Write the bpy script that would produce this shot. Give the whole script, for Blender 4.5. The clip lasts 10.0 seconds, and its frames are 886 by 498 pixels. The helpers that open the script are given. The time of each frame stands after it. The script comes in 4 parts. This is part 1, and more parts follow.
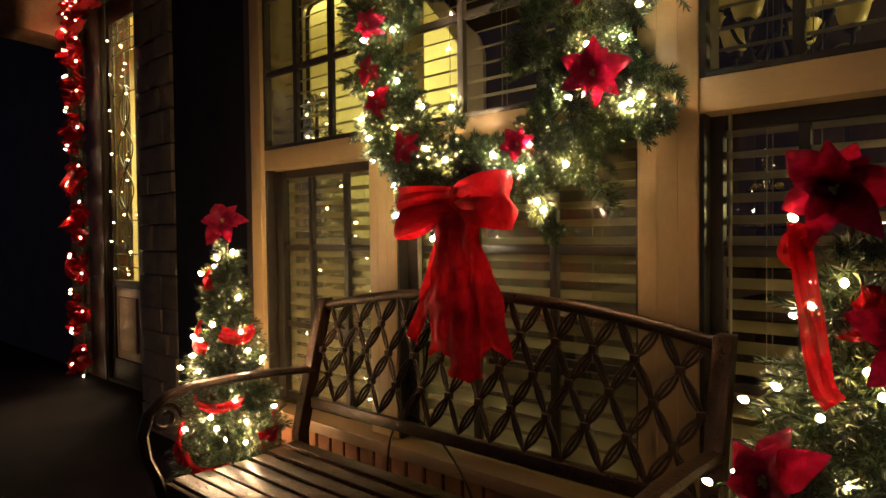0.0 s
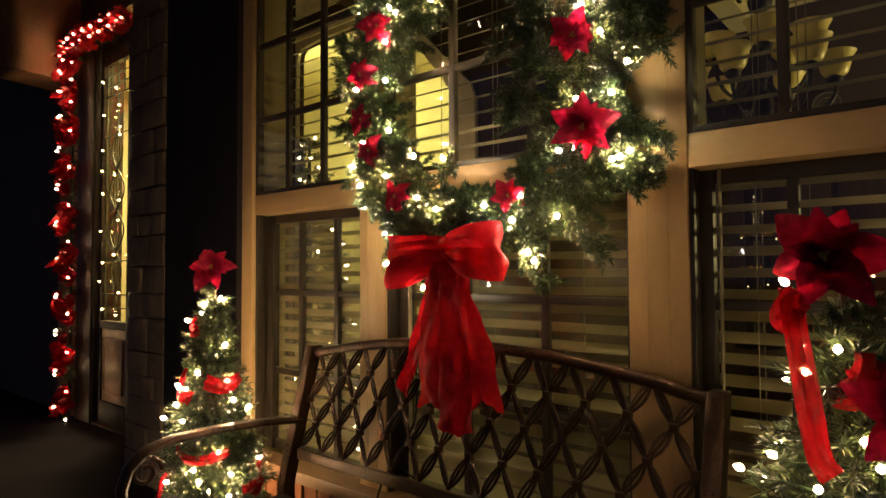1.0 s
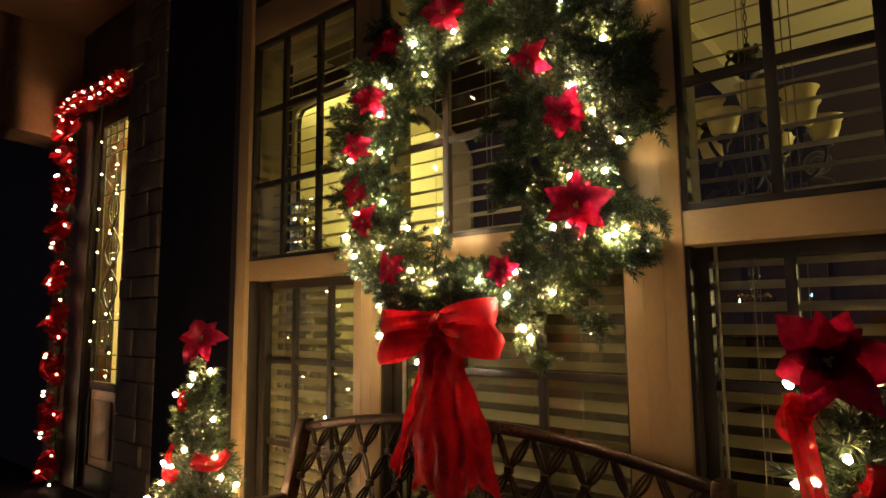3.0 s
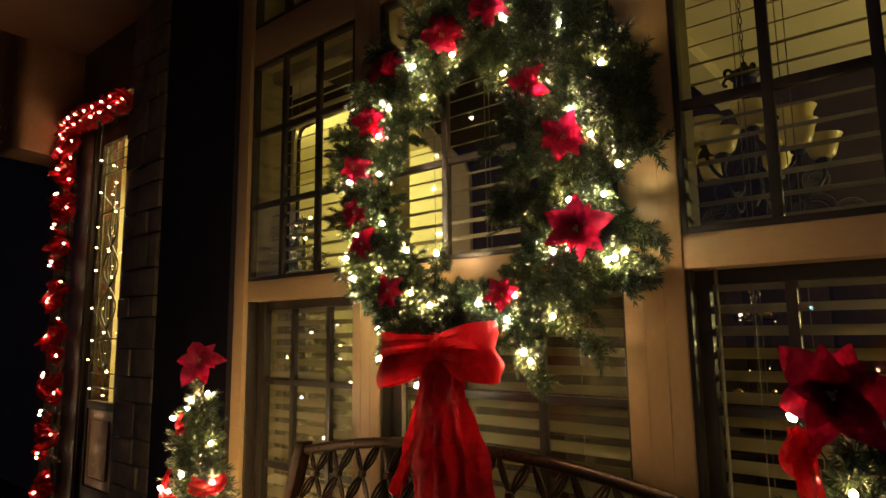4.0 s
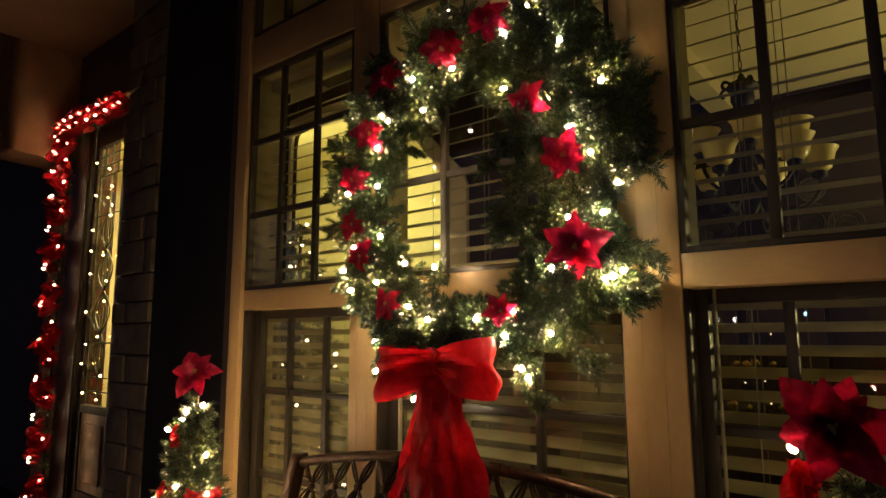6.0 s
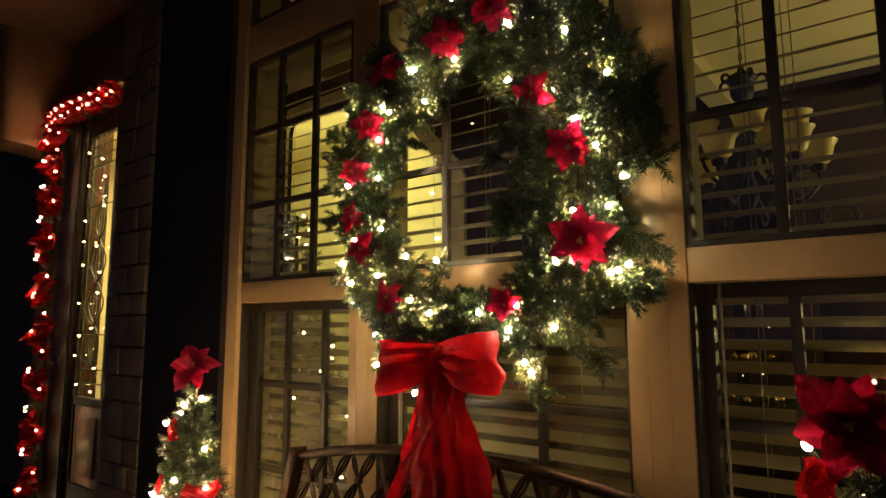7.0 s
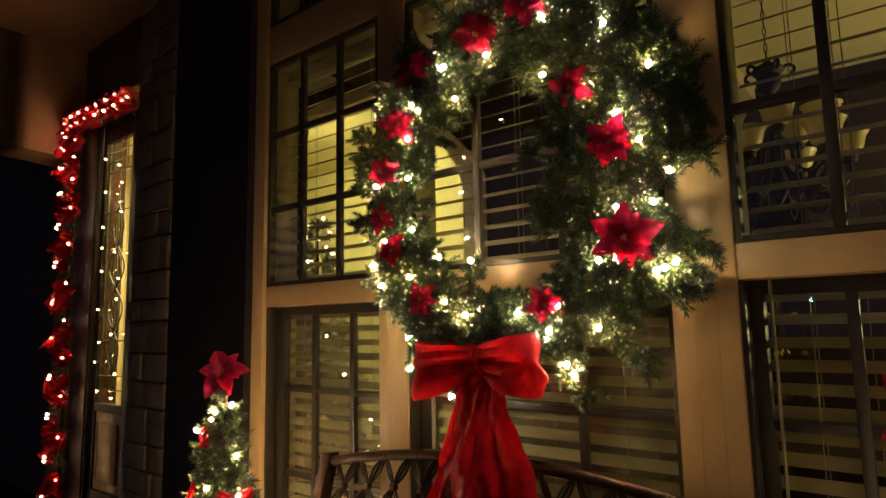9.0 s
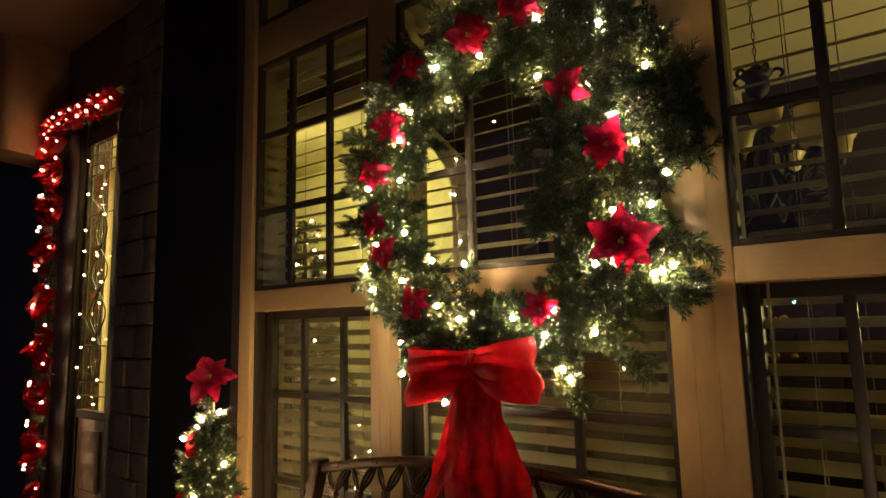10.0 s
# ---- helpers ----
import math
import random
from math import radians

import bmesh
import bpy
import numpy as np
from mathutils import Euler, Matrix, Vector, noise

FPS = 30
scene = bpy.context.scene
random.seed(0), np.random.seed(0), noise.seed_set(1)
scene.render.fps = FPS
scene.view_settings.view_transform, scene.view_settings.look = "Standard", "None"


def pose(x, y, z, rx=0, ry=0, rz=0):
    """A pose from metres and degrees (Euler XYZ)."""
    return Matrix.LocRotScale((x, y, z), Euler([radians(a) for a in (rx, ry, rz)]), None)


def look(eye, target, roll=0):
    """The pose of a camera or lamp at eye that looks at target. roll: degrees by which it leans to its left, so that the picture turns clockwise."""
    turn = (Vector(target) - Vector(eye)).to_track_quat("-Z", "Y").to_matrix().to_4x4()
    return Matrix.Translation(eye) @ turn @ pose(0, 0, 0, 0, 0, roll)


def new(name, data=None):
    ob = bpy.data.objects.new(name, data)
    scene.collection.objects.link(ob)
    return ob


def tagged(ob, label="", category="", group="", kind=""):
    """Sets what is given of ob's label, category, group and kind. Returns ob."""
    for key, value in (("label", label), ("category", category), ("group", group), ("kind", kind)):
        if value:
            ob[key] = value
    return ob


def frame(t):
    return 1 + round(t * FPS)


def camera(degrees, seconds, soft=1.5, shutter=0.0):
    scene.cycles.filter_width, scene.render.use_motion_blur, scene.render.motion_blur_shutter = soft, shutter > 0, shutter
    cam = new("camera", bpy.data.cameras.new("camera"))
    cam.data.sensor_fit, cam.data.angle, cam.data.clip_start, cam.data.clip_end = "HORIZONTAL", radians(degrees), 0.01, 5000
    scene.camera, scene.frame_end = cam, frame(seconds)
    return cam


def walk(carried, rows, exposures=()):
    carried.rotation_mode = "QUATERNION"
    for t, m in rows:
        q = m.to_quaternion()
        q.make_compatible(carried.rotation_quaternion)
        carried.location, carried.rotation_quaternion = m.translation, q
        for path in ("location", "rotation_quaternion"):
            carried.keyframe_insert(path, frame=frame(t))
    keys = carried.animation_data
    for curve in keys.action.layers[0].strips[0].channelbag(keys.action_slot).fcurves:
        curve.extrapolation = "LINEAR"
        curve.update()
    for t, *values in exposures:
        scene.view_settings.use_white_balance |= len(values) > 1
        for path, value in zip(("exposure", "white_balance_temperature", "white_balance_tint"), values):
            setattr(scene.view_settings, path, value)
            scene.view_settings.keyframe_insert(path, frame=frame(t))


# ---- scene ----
cam = camera(71.4, 10.0)
PATH = [
    (0, (0.075, -0.006, 1.115), (-1.225, 1.513, 1.067), -0.6),
    (0.5, (0.072, -0.001, 1.131), (-1.218, 1.527, 1.142), -0.2),
    (1, (0.071, 0.005, 1.149), (-1.208, 1.541, 1.222), -0.3),
    (1.5, (0.068, 0.011, 1.162), (-1.206, 1.55, 1.252), -0.2),
    (2, (0.069, 0.011, 1.188), (-1.199, 1.554, 1.292), -0.1),
    (2.5, (0.067, 0.022, 1.207), (-1.199, 1.561, 1.383), -0.2),
    (4, (0.065, 0.026, 1.246), (-1.193, 1.557, 1.519), -0.7),
    (4.5, (0.063, 0.029, 1.258), (-1.193, 1.558, 1.55), -0.4),
    (5, (0.068, 0.028, 1.27), (-1.193, 1.552, 1.566), -1.0),
    (5.5, (0.066, 0.024, 1.277), (-1.191, 1.553, 1.567), -0.6),
    (7, (0.031, 0.015, 1.288), (-1.199, 1.572, 1.538), -0.2),
    (7.5, (0.01, 0.015, 1.293), (-1.221, 1.571, 1.541), -1.1),
    (8, (-0.006, 0.01, 1.295), (-1.252, 1.555, 1.543), -1.4),
    (8.5, (-0.024, 0.005, 1.299), (-1.281, 1.542, 1.543), -1.4),
    (9, (-0.047, -0.001, 1.294), (-1.299, 1.539, 1.545), -1.1),
    (9.5, (-0.065, 0.004, 1.294), (-1.302, 1.555, 1.548), -1.2),
    (10, (-0.078, 0.008, 1.299), (-1.294, 1.574, 1.558), -1.3),
]
walk(cam, [(t, look(eye, target, roll)) for t, eye, target, roll in PATH], [(0.0, 0.46), (2.5, 0.46), (4.0, 0.24), (10.0, 0.24)])

# ---- night light ----
world = bpy.data.worlds.new("night")
scene.world = world
world.use_nodes = True
world.node_tree.nodes["Background"].inputs[0].default_value = (0.012, 0.013, 0.029, 1)
world.node_tree.nodes["Background"].inputs[1].default_value = 1.5

BULB = 400.0


def lamp(name, kind, place, target, energy, color, size=0.3):
    data = bpy.data.lights.new(name, kind)
    data.energy, data.color = energy, color
    if kind == "AREA":
        data.shape, data.size = "SQUARE", size
    else:
        data.shadow_soft_size = size
    ob = new(name, data)
    ob.matrix_world = look(place, target)
    return ob


# the lit room beyond the arch, and an added unseen fill for the dining room
lamp("hall_lamp", "AREA", (-4.3, 3.36, 3.12), (-4.3, 4.5, 1.4), 68, (1.0, 0.93, 0.31), 0.9)
lamp("dining_fill", "AREA", (0.9, 4.2, 1.5), (-0.6, 3.85, 3.0), 11.5, (1.0, 0.80, 0.30), 0.3)


# ---- materials ----
def mat(name):
    m = bpy.data.materials.new(name)
    m.use_nodes = True
    return m, m.node_tree.nodes, m.node_tree.links, m.node_tree.nodes["Principled BSDF"]


def rough_paint(name, a, b, scale=6.0, stretch=(1, 1, 1), rough=0.5, bump=0.15, fine=60.0, metal=0.0, spread=0.0, detail=6.0):
    """Two-tone surface: broad stains and fine grain, both as colour and relief."""
    m, nodes, links, bsdf = mat(name)
    coord = nodes.new("ShaderNodeTexCoord")
    mapping = nodes.new("ShaderNodeMapping")
    mapping.inputs["Scale"].default_value = stretch
    links.new(coord.outputs["Object"], mapping.inputs["Vector"])
    broad = nodes.new("ShaderNodeTexNoise")
    broad.inputs["Scale"].default_value, broad.inputs["Detail"].default_value = scale, detail
    grain = nodes.new("ShaderNodeTexNoise")
    grain.inputs["Scale"].default_value, grain.inputs["Detail"].default_value = fine, 4
    for n in (broad, grain):
        links.new(mapping.outputs[0], n.inputs["Vector"])
    mixed = nodes.new("ShaderNodeMath")
    mixed.operation = "MULTIPLY_ADD"
    links.new(grain.outputs["Fac"], mixed.inputs[0])
    mixed.inputs[1].default_value = 0.45
    links.new(broad.outputs["Fac"], mixed.inputs[2])
    last = mixed
    if spread:
        info = nodes.new("ShaderNodeObjectInfo")
        more = nodes.new("ShaderNodeMath")
        more.operation = "MULTIPLY_ADD"
        links.new(info.outputs["Random"], more.inputs[0])
        more.inputs[1].default_value = spread
        links.new(mixed.outputs[0], more.inputs[2])
        last = more
    ramp = nodes.new("ShaderNodeValToRGB")
    ramp.color_ramp.elements[0].position, ramp.color_ramp.elements[1].position = 0.45, 1.0 + 0.5 * spread
    ramp.color_ramp.elements[0].color, ramp.color_ramp.elements[1].color = (*a, 1), (*b, 1)
    links.new(last.outputs[0], ramp.inputs[0])
    links.new(ramp.outputs[0], bsdf.inputs["Base Color"])
    span = nodes.new("ShaderNodeMapRange")
    span.inputs["To Min"].default_value, span.inputs["To Max"].default_value = rough - 0.12, rough + 0.15
    links.new(grain.outputs["Fac"], span.inputs[0])
    links.new(span.outputs[0], bsdf.inputs["Roughness"])
    bsdf.inputs["Metallic"].default_value = metal
    if bump:
        relief = nodes.new("ShaderNodeBump")
        relief.inputs["Strength"].default_value, relief.inputs["Distance"].default_value = bump, 0.01
        links.new(mixed.outputs[0], relief.inputs["Height"])
        links.new(relief.outputs[0], bsdf.inputs["Normal"])
    return m


def island_paint(name, colors, rough, spec=0.5, sheen=0.0, through_light=0.0, coat=0.0):
    """Colour that differs from piece to piece of one mesh."""
    m, nodes, links, bsdf = mat(name)
    geo = nodes.new("ShaderNodeNewGeometry")
    ramp = nodes.new("ShaderNodeValToRGB")
    ramp.color_ramp.elements[0].color = (*colors[0], 1)
    ramp.color_ramp.elements[1].color = (*colors[-1], 1)
    for n, c in enumerate(colors[1:-1]):
        e = ramp.color_ramp.elements.new((n + 1) / (len(colors) - 1))
        e.color = (*c, 1)
    links.new(geo.outputs["Random Per Island"], ramp.inputs[0])
    links.new(ramp.outputs[0], bsdf.inputs["Base Color"])
    bsdf.inputs["Roughness"].default_value = rough
    bsdf.inputs["Specular IOR Level"].default_value = spec
    bsdf.inputs["Sheen Weight"].default_value = sheen
    bsdf.inputs["Coat Weight"].default_value = coat
    return m


def glow(name, color, strength):
    m, nodes, links, bsdf = mat(name)
    bsdf.inputs["Base Color"].default_value = (*color, 1)
    bsdf.inputs["Emission Color"].default_value = (*color, 1)
    bsdf.inputs["Emission Strength"].default_value = strength
    return m


def cloth(name, a, b, scale, rough=0.6, sheen=0.5, through_light=0.25, bump=0.4, gauze=0.0):
    """Velvet-like cloth with a swirled relief, letting some light through."""
    m, nodes, links, bsdf = mat(name)
    coord = nodes.new("ShaderNodeTexCoord")
    swirl = nodes.new("ShaderNodeTexNoise")
    swirl.inputs["Scale"].default_value, swirl.inputs["Detail"].default_value, swirl.inputs["Distortion"].default_value = scale, 3, 2.2
    weave = nodes.new("ShaderNodeTexNoise")
    weave.inputs["Scale"].default_value = scale * 14
    for n in (swirl, weave):
        links.new(coord.outputs["Object"], n.inputs["Vector"])
    ramp = nodes.new("ShaderNodeValToRGB")
    ramp.color_ramp.elements[0].position, ramp.color_ramp.elements[1].position = 0.38, 0.62
    ramp.color_ramp.elements[0].color, ramp.color_ramp.elements[1].color = (*a, 1), (*b, 1)
    links.new(swirl.outputs["Fac"], ramp.inputs[0])
    links.new(ramp.outputs[0], bsdf.inputs["Base Color"])
    bsdf.inputs["Roughness"].default_value = rough
    bsdf.inputs["Sheen Weight"].default_value = sheen
    bsdf.inputs["Sheen Tint"].default_value = (1.0, 0.25, 0.2, 1)
    add = nodes.new("ShaderNodeMath")
    add.operation = "ADD"
    links.new(swirl.outputs["Fac"], add.inputs[0])
    links.new(weave.outputs["Fac"], add.inputs[1])
    relief = nodes.new("ShaderNodeBump")
    relief.inputs["Strength"].default_value, relief.inputs["Distance"].default_value = bump, 0.004
    links.new(add.outputs[0], relief.inputs["Height"])
    links.new(relief.outputs[0], bsdf.inputs["Normal"])
    if through_light:
        thin = nodes.new("ShaderNodeBsdfTranslucent")
        links.new(ramp.outputs[0], thin.inputs["Color"])
        mix = nodes.new("ShaderNodeMixShader")
        mix.inputs[0].default_value = through_light
        links.new(bsdf.outputs[0], mix.inputs[1])
        links.new(thin.outputs[0], mix.inputs[2])
        last = mix
        if gauze:
            clear = nodes.new("ShaderNodeBsdfTransparent")
            clear.inputs["Color"].default_value = (1.0, 0.5, 0.5, 1)
            veil = nodes.new("ShaderNodeMixShader")
            veil.inputs[0].default_value = gauze
            links.new(mix.outputs[0], veil.inputs[1])
            links.new(clear.outputs[0], veil.inputs[2])
            last = veil
        links.new(last.outputs[0], nodes["Material Output"].inputs["Surface"])
    return m


def mesh_screen(name, low, high):
    """Fine insect mesh: part thread, part gap."""
    m, nodes, links, bsdf = mat(name)
    bsdf.inputs["Base Color"].default_value = (0.20, 0.17, 0.075, 1)
    bsdf.inputs["Roughness"].default_value = 0.6
    clear = nodes.new("ShaderNodeBsdfTransparent")
    coord = nodes.new("ShaderNodeTexCoord")
    cloudy = nodes.new("ShaderNodeTexNoise")
    cloudy.inputs["Scale"].default_value = 5
    links.new(coord.outputs["Object"], cloudy.inputs["Vector"])
    span = nodes.new("ShaderNodeMapRange")
    span.inputs["To Min"].default_value, span.inputs["To Max"].default_value = low, high
    links.new(cloudy.outputs["Fac"], span.inputs[0])
    mix = nodes.new("ShaderNodeMixShader")
    links.new(span.outputs[0], mix.inputs[0])
    links.new(bsdf.outputs[0], mix.inputs[1])
    links.new(clear.outputs[0], mix.inputs[2])
    links.new(mix.outputs[0], nodes["Material Output"].inputs["Surface"])
    return m


def clear_glass(name, tint=(1, 1, 1), rough=0.0):
    m, nodes, links, bsdf = mat(name)
    bsdf.inputs["Base Color"].default_value = (*tint, 1)
    bsdf.inputs["Transmission Weight"].default_value = 1.0
    bsdf.inputs["Roughness"].default_value = rough
    bsdf.inputs["IOR"].default_value = 1.45
    return m


TRIM = rough_paint("tan_painted_wood", (0.42, 0.265, 0.110), (0.55, 0.36, 0.16), 3, (1, 1, 0.35), 0.42, 0.12, 90)
TRIM_FLAT = rough_paint("tan_painted_rail", (0.42, 0.265, 0.110), (0.55, 0.36, 0.16), 3, (0.35, 1, 1), 0.42, 0.12, 90)
SILL_PAINT = rough_paint("brown_sill_paint", (0.20, 0.105, 0.042), (0.33, 0.19, 0.08), 5, (0.4, 1, 1), 0.5, 0.25, 70)
# recess shade beside the windows, put into the wall colour
SHADED_WALL = rough_paint("shade_dark_wall", (0.012, 0.011, 0.014), (0.024, 0.022, 0.027), 4, (1, 1, 1), 0.8, 0.3)
SHADED_WALL.node_tree.nodes["Principled BSDF"].inputs["Specular IOR Level"].default_value = 0.15
SASH = rough_paint("dark_sash", (0.022, 0.016, 0.010), (0.048, 0.035, 0.023), 8, (1, 1, 1), 0.4, 0.05)
WALL = rough_paint("dark_siding", (0.05, 0.035, 0.028), (0.085, 0.06, 0.045), 4, (1, 1, 1), 0.75, 0.3)
STUCCO = rough_paint("brown_stucco", (0.27, 0.135, 0.07), (0.38, 0.20, 0.105), 5, (1, 1, 1), 0.85, 0.5, 40)
CEIL = rough_paint("porch_ceiling_paint", (0.22, 0.115, 0.07), (0.30, 0.16, 0.10), 2, (1, 1, 1), 0.8, 0.2)
STONE = rough_paint("stone", (0.08, 0.058, 0.042), (0.20, 0.15, 0.105), 9, (1, 1, 1), 0.85, 0.9, 45, spread=0.35)
MORTAR = rough_paint("mortar", (0.06, 0.046, 0.036), (0.10, 0.08, 0.06), 20, (1, 1, 1), 0.95, 0.5)
BRICK = rough_paint("brick", (0.22, 0.075, 0.03), (0.38, 0.15, 0.062), 14, (1, 1, 1), 0.8, 0.7, 70, spread=0.35)
# porch floor: the missing light is put into this near-black colour
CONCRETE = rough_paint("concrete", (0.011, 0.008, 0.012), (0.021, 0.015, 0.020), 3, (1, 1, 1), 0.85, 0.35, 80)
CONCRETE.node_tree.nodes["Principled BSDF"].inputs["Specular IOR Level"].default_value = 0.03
LAWN = rough_paint("lawn", (0.02, 0.03, 0.012), (0.05, 0.07, 0.03), 6, (1, 1, 1), 0.9, 0.6)
PLASTER = rough_paint("cream_plaster", (0.66, 0.58, 0.36), (0.74, 0.66, 0.44), 3, (1, 1, 1), 0.8, 0.15, 120)
REVEAL = rough_paint("olive_cream_reveal_paint", (0.34, 0.29, 0.12), (0.42, 0.36, 0.16), 4, (1, 1, 1), 0.6, 0.1, 90)
# own brown of the dining walls, and painted shade for arch wall and bay ceiling
PLASTER_DARK = rough_paint("brown_and_shade_paint", (0.030, 0.018, 0.010), (0.048, 0.029, 0.017), 3, (1, 1, 1), 0.75, 0.15, 120)
CARPET = rough_paint("room_floor", (0.12, 0.075, 0.045), (0.2, 0.13, 0.08), 5, (1, 1, 1), 0.6, 0.2)
SLAT = rough_paint("cream_blind_slat", (0.46, 0.40, 0.215), (0.56, 0.49, 0.275), 5, (0.3, 1, 1), 0.45, 0.05, 60)
CORD = rough_paint("cord", (0.27, 0.235, 0.14), (0.36, 0.31, 0.19), 30, (1, 1, 1), 0.8, 0.0)
METAL = rough_paint("bronze_cast_metal", (0.030, 0.016, 0.009), (0.075, 0.040, 0.022), 22, (1, 1, 1), 0.30, 0.3, 160, metal=0.65)
IRON = rough_paint("dark_iron", (0.02, 0.016, 0.012), (0.04, 0.031, 0.022), 30, (1, 1, 1), 0.6, 0.3, metal=0.15)
DOORWOOD = rough_paint("red_brown_door_wood", (0.022, 0.009, 0.006), (0.055, 0.022, 0.012), 5, (5, 5, 0.6), 0.5, 0.3, 60)
# lower door panel: dappled garland light is put into its pale blotchy colour
DOORPANEL = rough_paint("light_dappled_panel_wood", (0.42, 0.23, 0.10), (0.62, 0.38, 0.18), 9, (1, 1, 1), 0.33, 0.6, 25, metal=0.25)
PALE_GLASS = rough_paint("frosted_cut_glass", (0.20, 0.19, 0.15), (0.30, 0.28, 0.22), 30, (1, 1, 1), 0.2, 0.1)
LEAD = rough_paint("lead_came", (0.06, 0.055, 0.045), (0.12, 0.11, 0.09), 30, (1, 1, 1), 0.4, 0.1, metal=0.7)
NEEDLE = island_paint("pine_needle", [(0.010, 0.020, 0.009), (0.028, 0.048, 0.018), (0.060, 0.085, 0.030), (0.145, 0.165, 0.068)], 0.36, 0.6)
TWIG = island_paint("twig", [(0.02, 0.018, 0.008), (0.045, 0.03, 0.015)], 0.8)
WIRE = rough_paint("green_wire", (0.01, 0.025, 0.012), (0.02, 0.045, 0.02), 30, (1, 1, 1), 0.4, 0.0)
VELVET = cloth("red_velvet_ribbon", (0.64, 0.007, 0.020), (0.80, 0.018, 0.034), 15, 0.5, 0.0, 0.36, 0.4)
SHEER = cloth("sheer_red_ribbon", (0.44, 0.004, 0.014), (0.60, 0.012, 0.026), 22, 0.3, 0.2, 0.5, 0.6, 0.3)
PETAL = cloth("red_petal", (0.38, 0.005, 0.042), (0.58, 0.013, 0.085), 30, 0.6, 0.2, 0.28, 0.3)
POLLEN = rough_paint("gold_bead", (0.55, 0.36, 0.08), (0.75, 0.5, 0.12), 60, (1, 1, 1), 0.4, 0.0)
GLASS = clear_glass("window_glass")
SCREEN = mesh_screen("insect_mesh", 0.74, 0.88)
CRYSTAL = clear_glass("crystal", (1.0, 0.97, 0.9), 0.03)
OPAL = rough_paint("amber_frosted_glass", (0.84, 0.70, 0.20), (0.90, 0.78, 0.28), 12, (1, 1, 1), 0.35, 0.05)
LIT = glow("warm_white_bulb", (1.0, 0.69, 0.37), BULB)
LIT_TREE = glow("tree_bulb", (1.0, 0.69, 0.37), 0.85 * BULB)
LIT_SMALL = glow("small_warm_bulb", (1.0, 0.72, 0.38), 58)
LIT_COOL = glow("clear_white_bulb", (1.0, 0.84, 0.55), BULB)


# ---- building helpers ----
def link_mesh(name, bm, material, parent=None, label="", smooth=True):
    me = bpy.data.meshes.new(name)
    bm.to_mesh(me)
    bm.free()
    me.materials.append(material)
    if smooth:
        me.polygons.foreach_set("use_smooth", [True] * len(me.polygons))
        me.set_sharp_from_angle(angle=radians(40))
    ob = new(name, me)
    ob.parent = parent
    if label:
        tagged(ob, label)
    return ob


def part(name, bm, material, parent, label=""):
    return link_mesh(name, bm, material, parent, label)


def thing(name, place, label, category, group="", kind=""):
    ob = new(name)
    ob.empty_display_size = 0.05
    ob.matrix_world = place if isinstance(place, Matrix) else Matrix.Translation(place)
    return tagged(ob, label, category, group, kind)


def box(lo, hi, bevel=0.0, bm=None):
    bm = bm or bmesh.new()
    size = [h - l for l, h in zip(lo, hi)]
    mid = [(h + l) / 2 for l, h in zip(lo, hi)]
    made = bmesh.ops.create_cube(bm, size=1, matrix=Matrix.Translation(mid) @ Matrix.Diagonal((*size, 1)))
    if bevel:
        edges = list({e for v in made["verts"] for e in v.link_edges})
        bmesh.ops.bevel(bm, geom=edges, offset=bevel, segments=2, affect="EDGES", profile=0.6)
    return bm


def structure(name, lo, hi, material, label="", bevel=0.0, parent=None):
    ob = link_mesh(name, box(lo, hi, bevel), material, parent)
    return tagged(ob, label, name.rstrip("_0123456789").split("_")[0], kind="structure") if not parent else ob


def tube(points, radius, sides=8, closed=False, bm=None):
    """A round bar along points; radius may be a number or one for each point."""
    bm = bm or bmesh.new()
    pts = [Vector(p) for p in points]
    rad = radius if isinstance(radius, (list, tuple)) else [radius] * len(pts)
    rings = []
    side = None
    for n, p in enumerate(pts):
        a = pts[n - 1] if n or closed else p
        b = pts[(n + 1) % len(pts)] if n + 1 < len(pts) or closed else p
        way = (b - a).normalized()
        if side is None:
            side = way.orthogonal().normalized()
        side = (side - way * side.dot(way)).normalized()
        up = way.cross(side)
        rings.append([bm.verts.new(p + rad[n] * (math.cos(k * 2 * math.pi / sides) * side + math.sin(k * 2 * math.pi / sides) * up)) for k in range(sides)])
    for n in range(len(rings) - (0 if closed else 1)):
        one, two = rings[n], rings[(n + 1) % len(rings)]
        for k in range(sides):
            bm.faces.new((one[k], one[(k + 1) % sides], two[(k + 1) % sides], two[k]))
    if not closed:
        bm.faces.new(rings[0][::-1])
        bm.faces.new(rings[-1])
    return bm


def lathe(profile, sides=20, bm=None, at=(0, 0, 0)):
    """A turned form from (radius, height) steps."""
    bm = bm or bmesh.new()
    rings = []
    for r, z in profile:
        rings.append([bm.verts.new((at[0] + r * math.cos(k * 2 * math.pi / sides), at[1] + r * math.sin(k * 2 * math.pi / sides), at[2] + z)) for k in range(sides)])
    for one, two in zip(rings, rings[1:]):
        for k in range(sides):
            bm.faces.new((one[k], one[(k + 1) % sides], two[(k + 1) % sides], two[k]))
    bm.faces.new(rings[0][::-1])
    bm.faces.new(rings[-1])
    return bm


def sheet(grid, thick=0.0015):
    """A cloth band from rows of points, with a little thickness."""
    bm = bmesh.new()
    rows = [[bm.verts.new(p) for p in row] for row in grid]
    for one, two in zip(rows, rows[1:]):
        for k in range(len(one) - 1):
            bm.faces.new((one[k], one[k + 1], two[k + 1], two[k]))
    bmesh.ops.solidify(bm, geom=bm.faces[:], thickness=thick)
    return bm


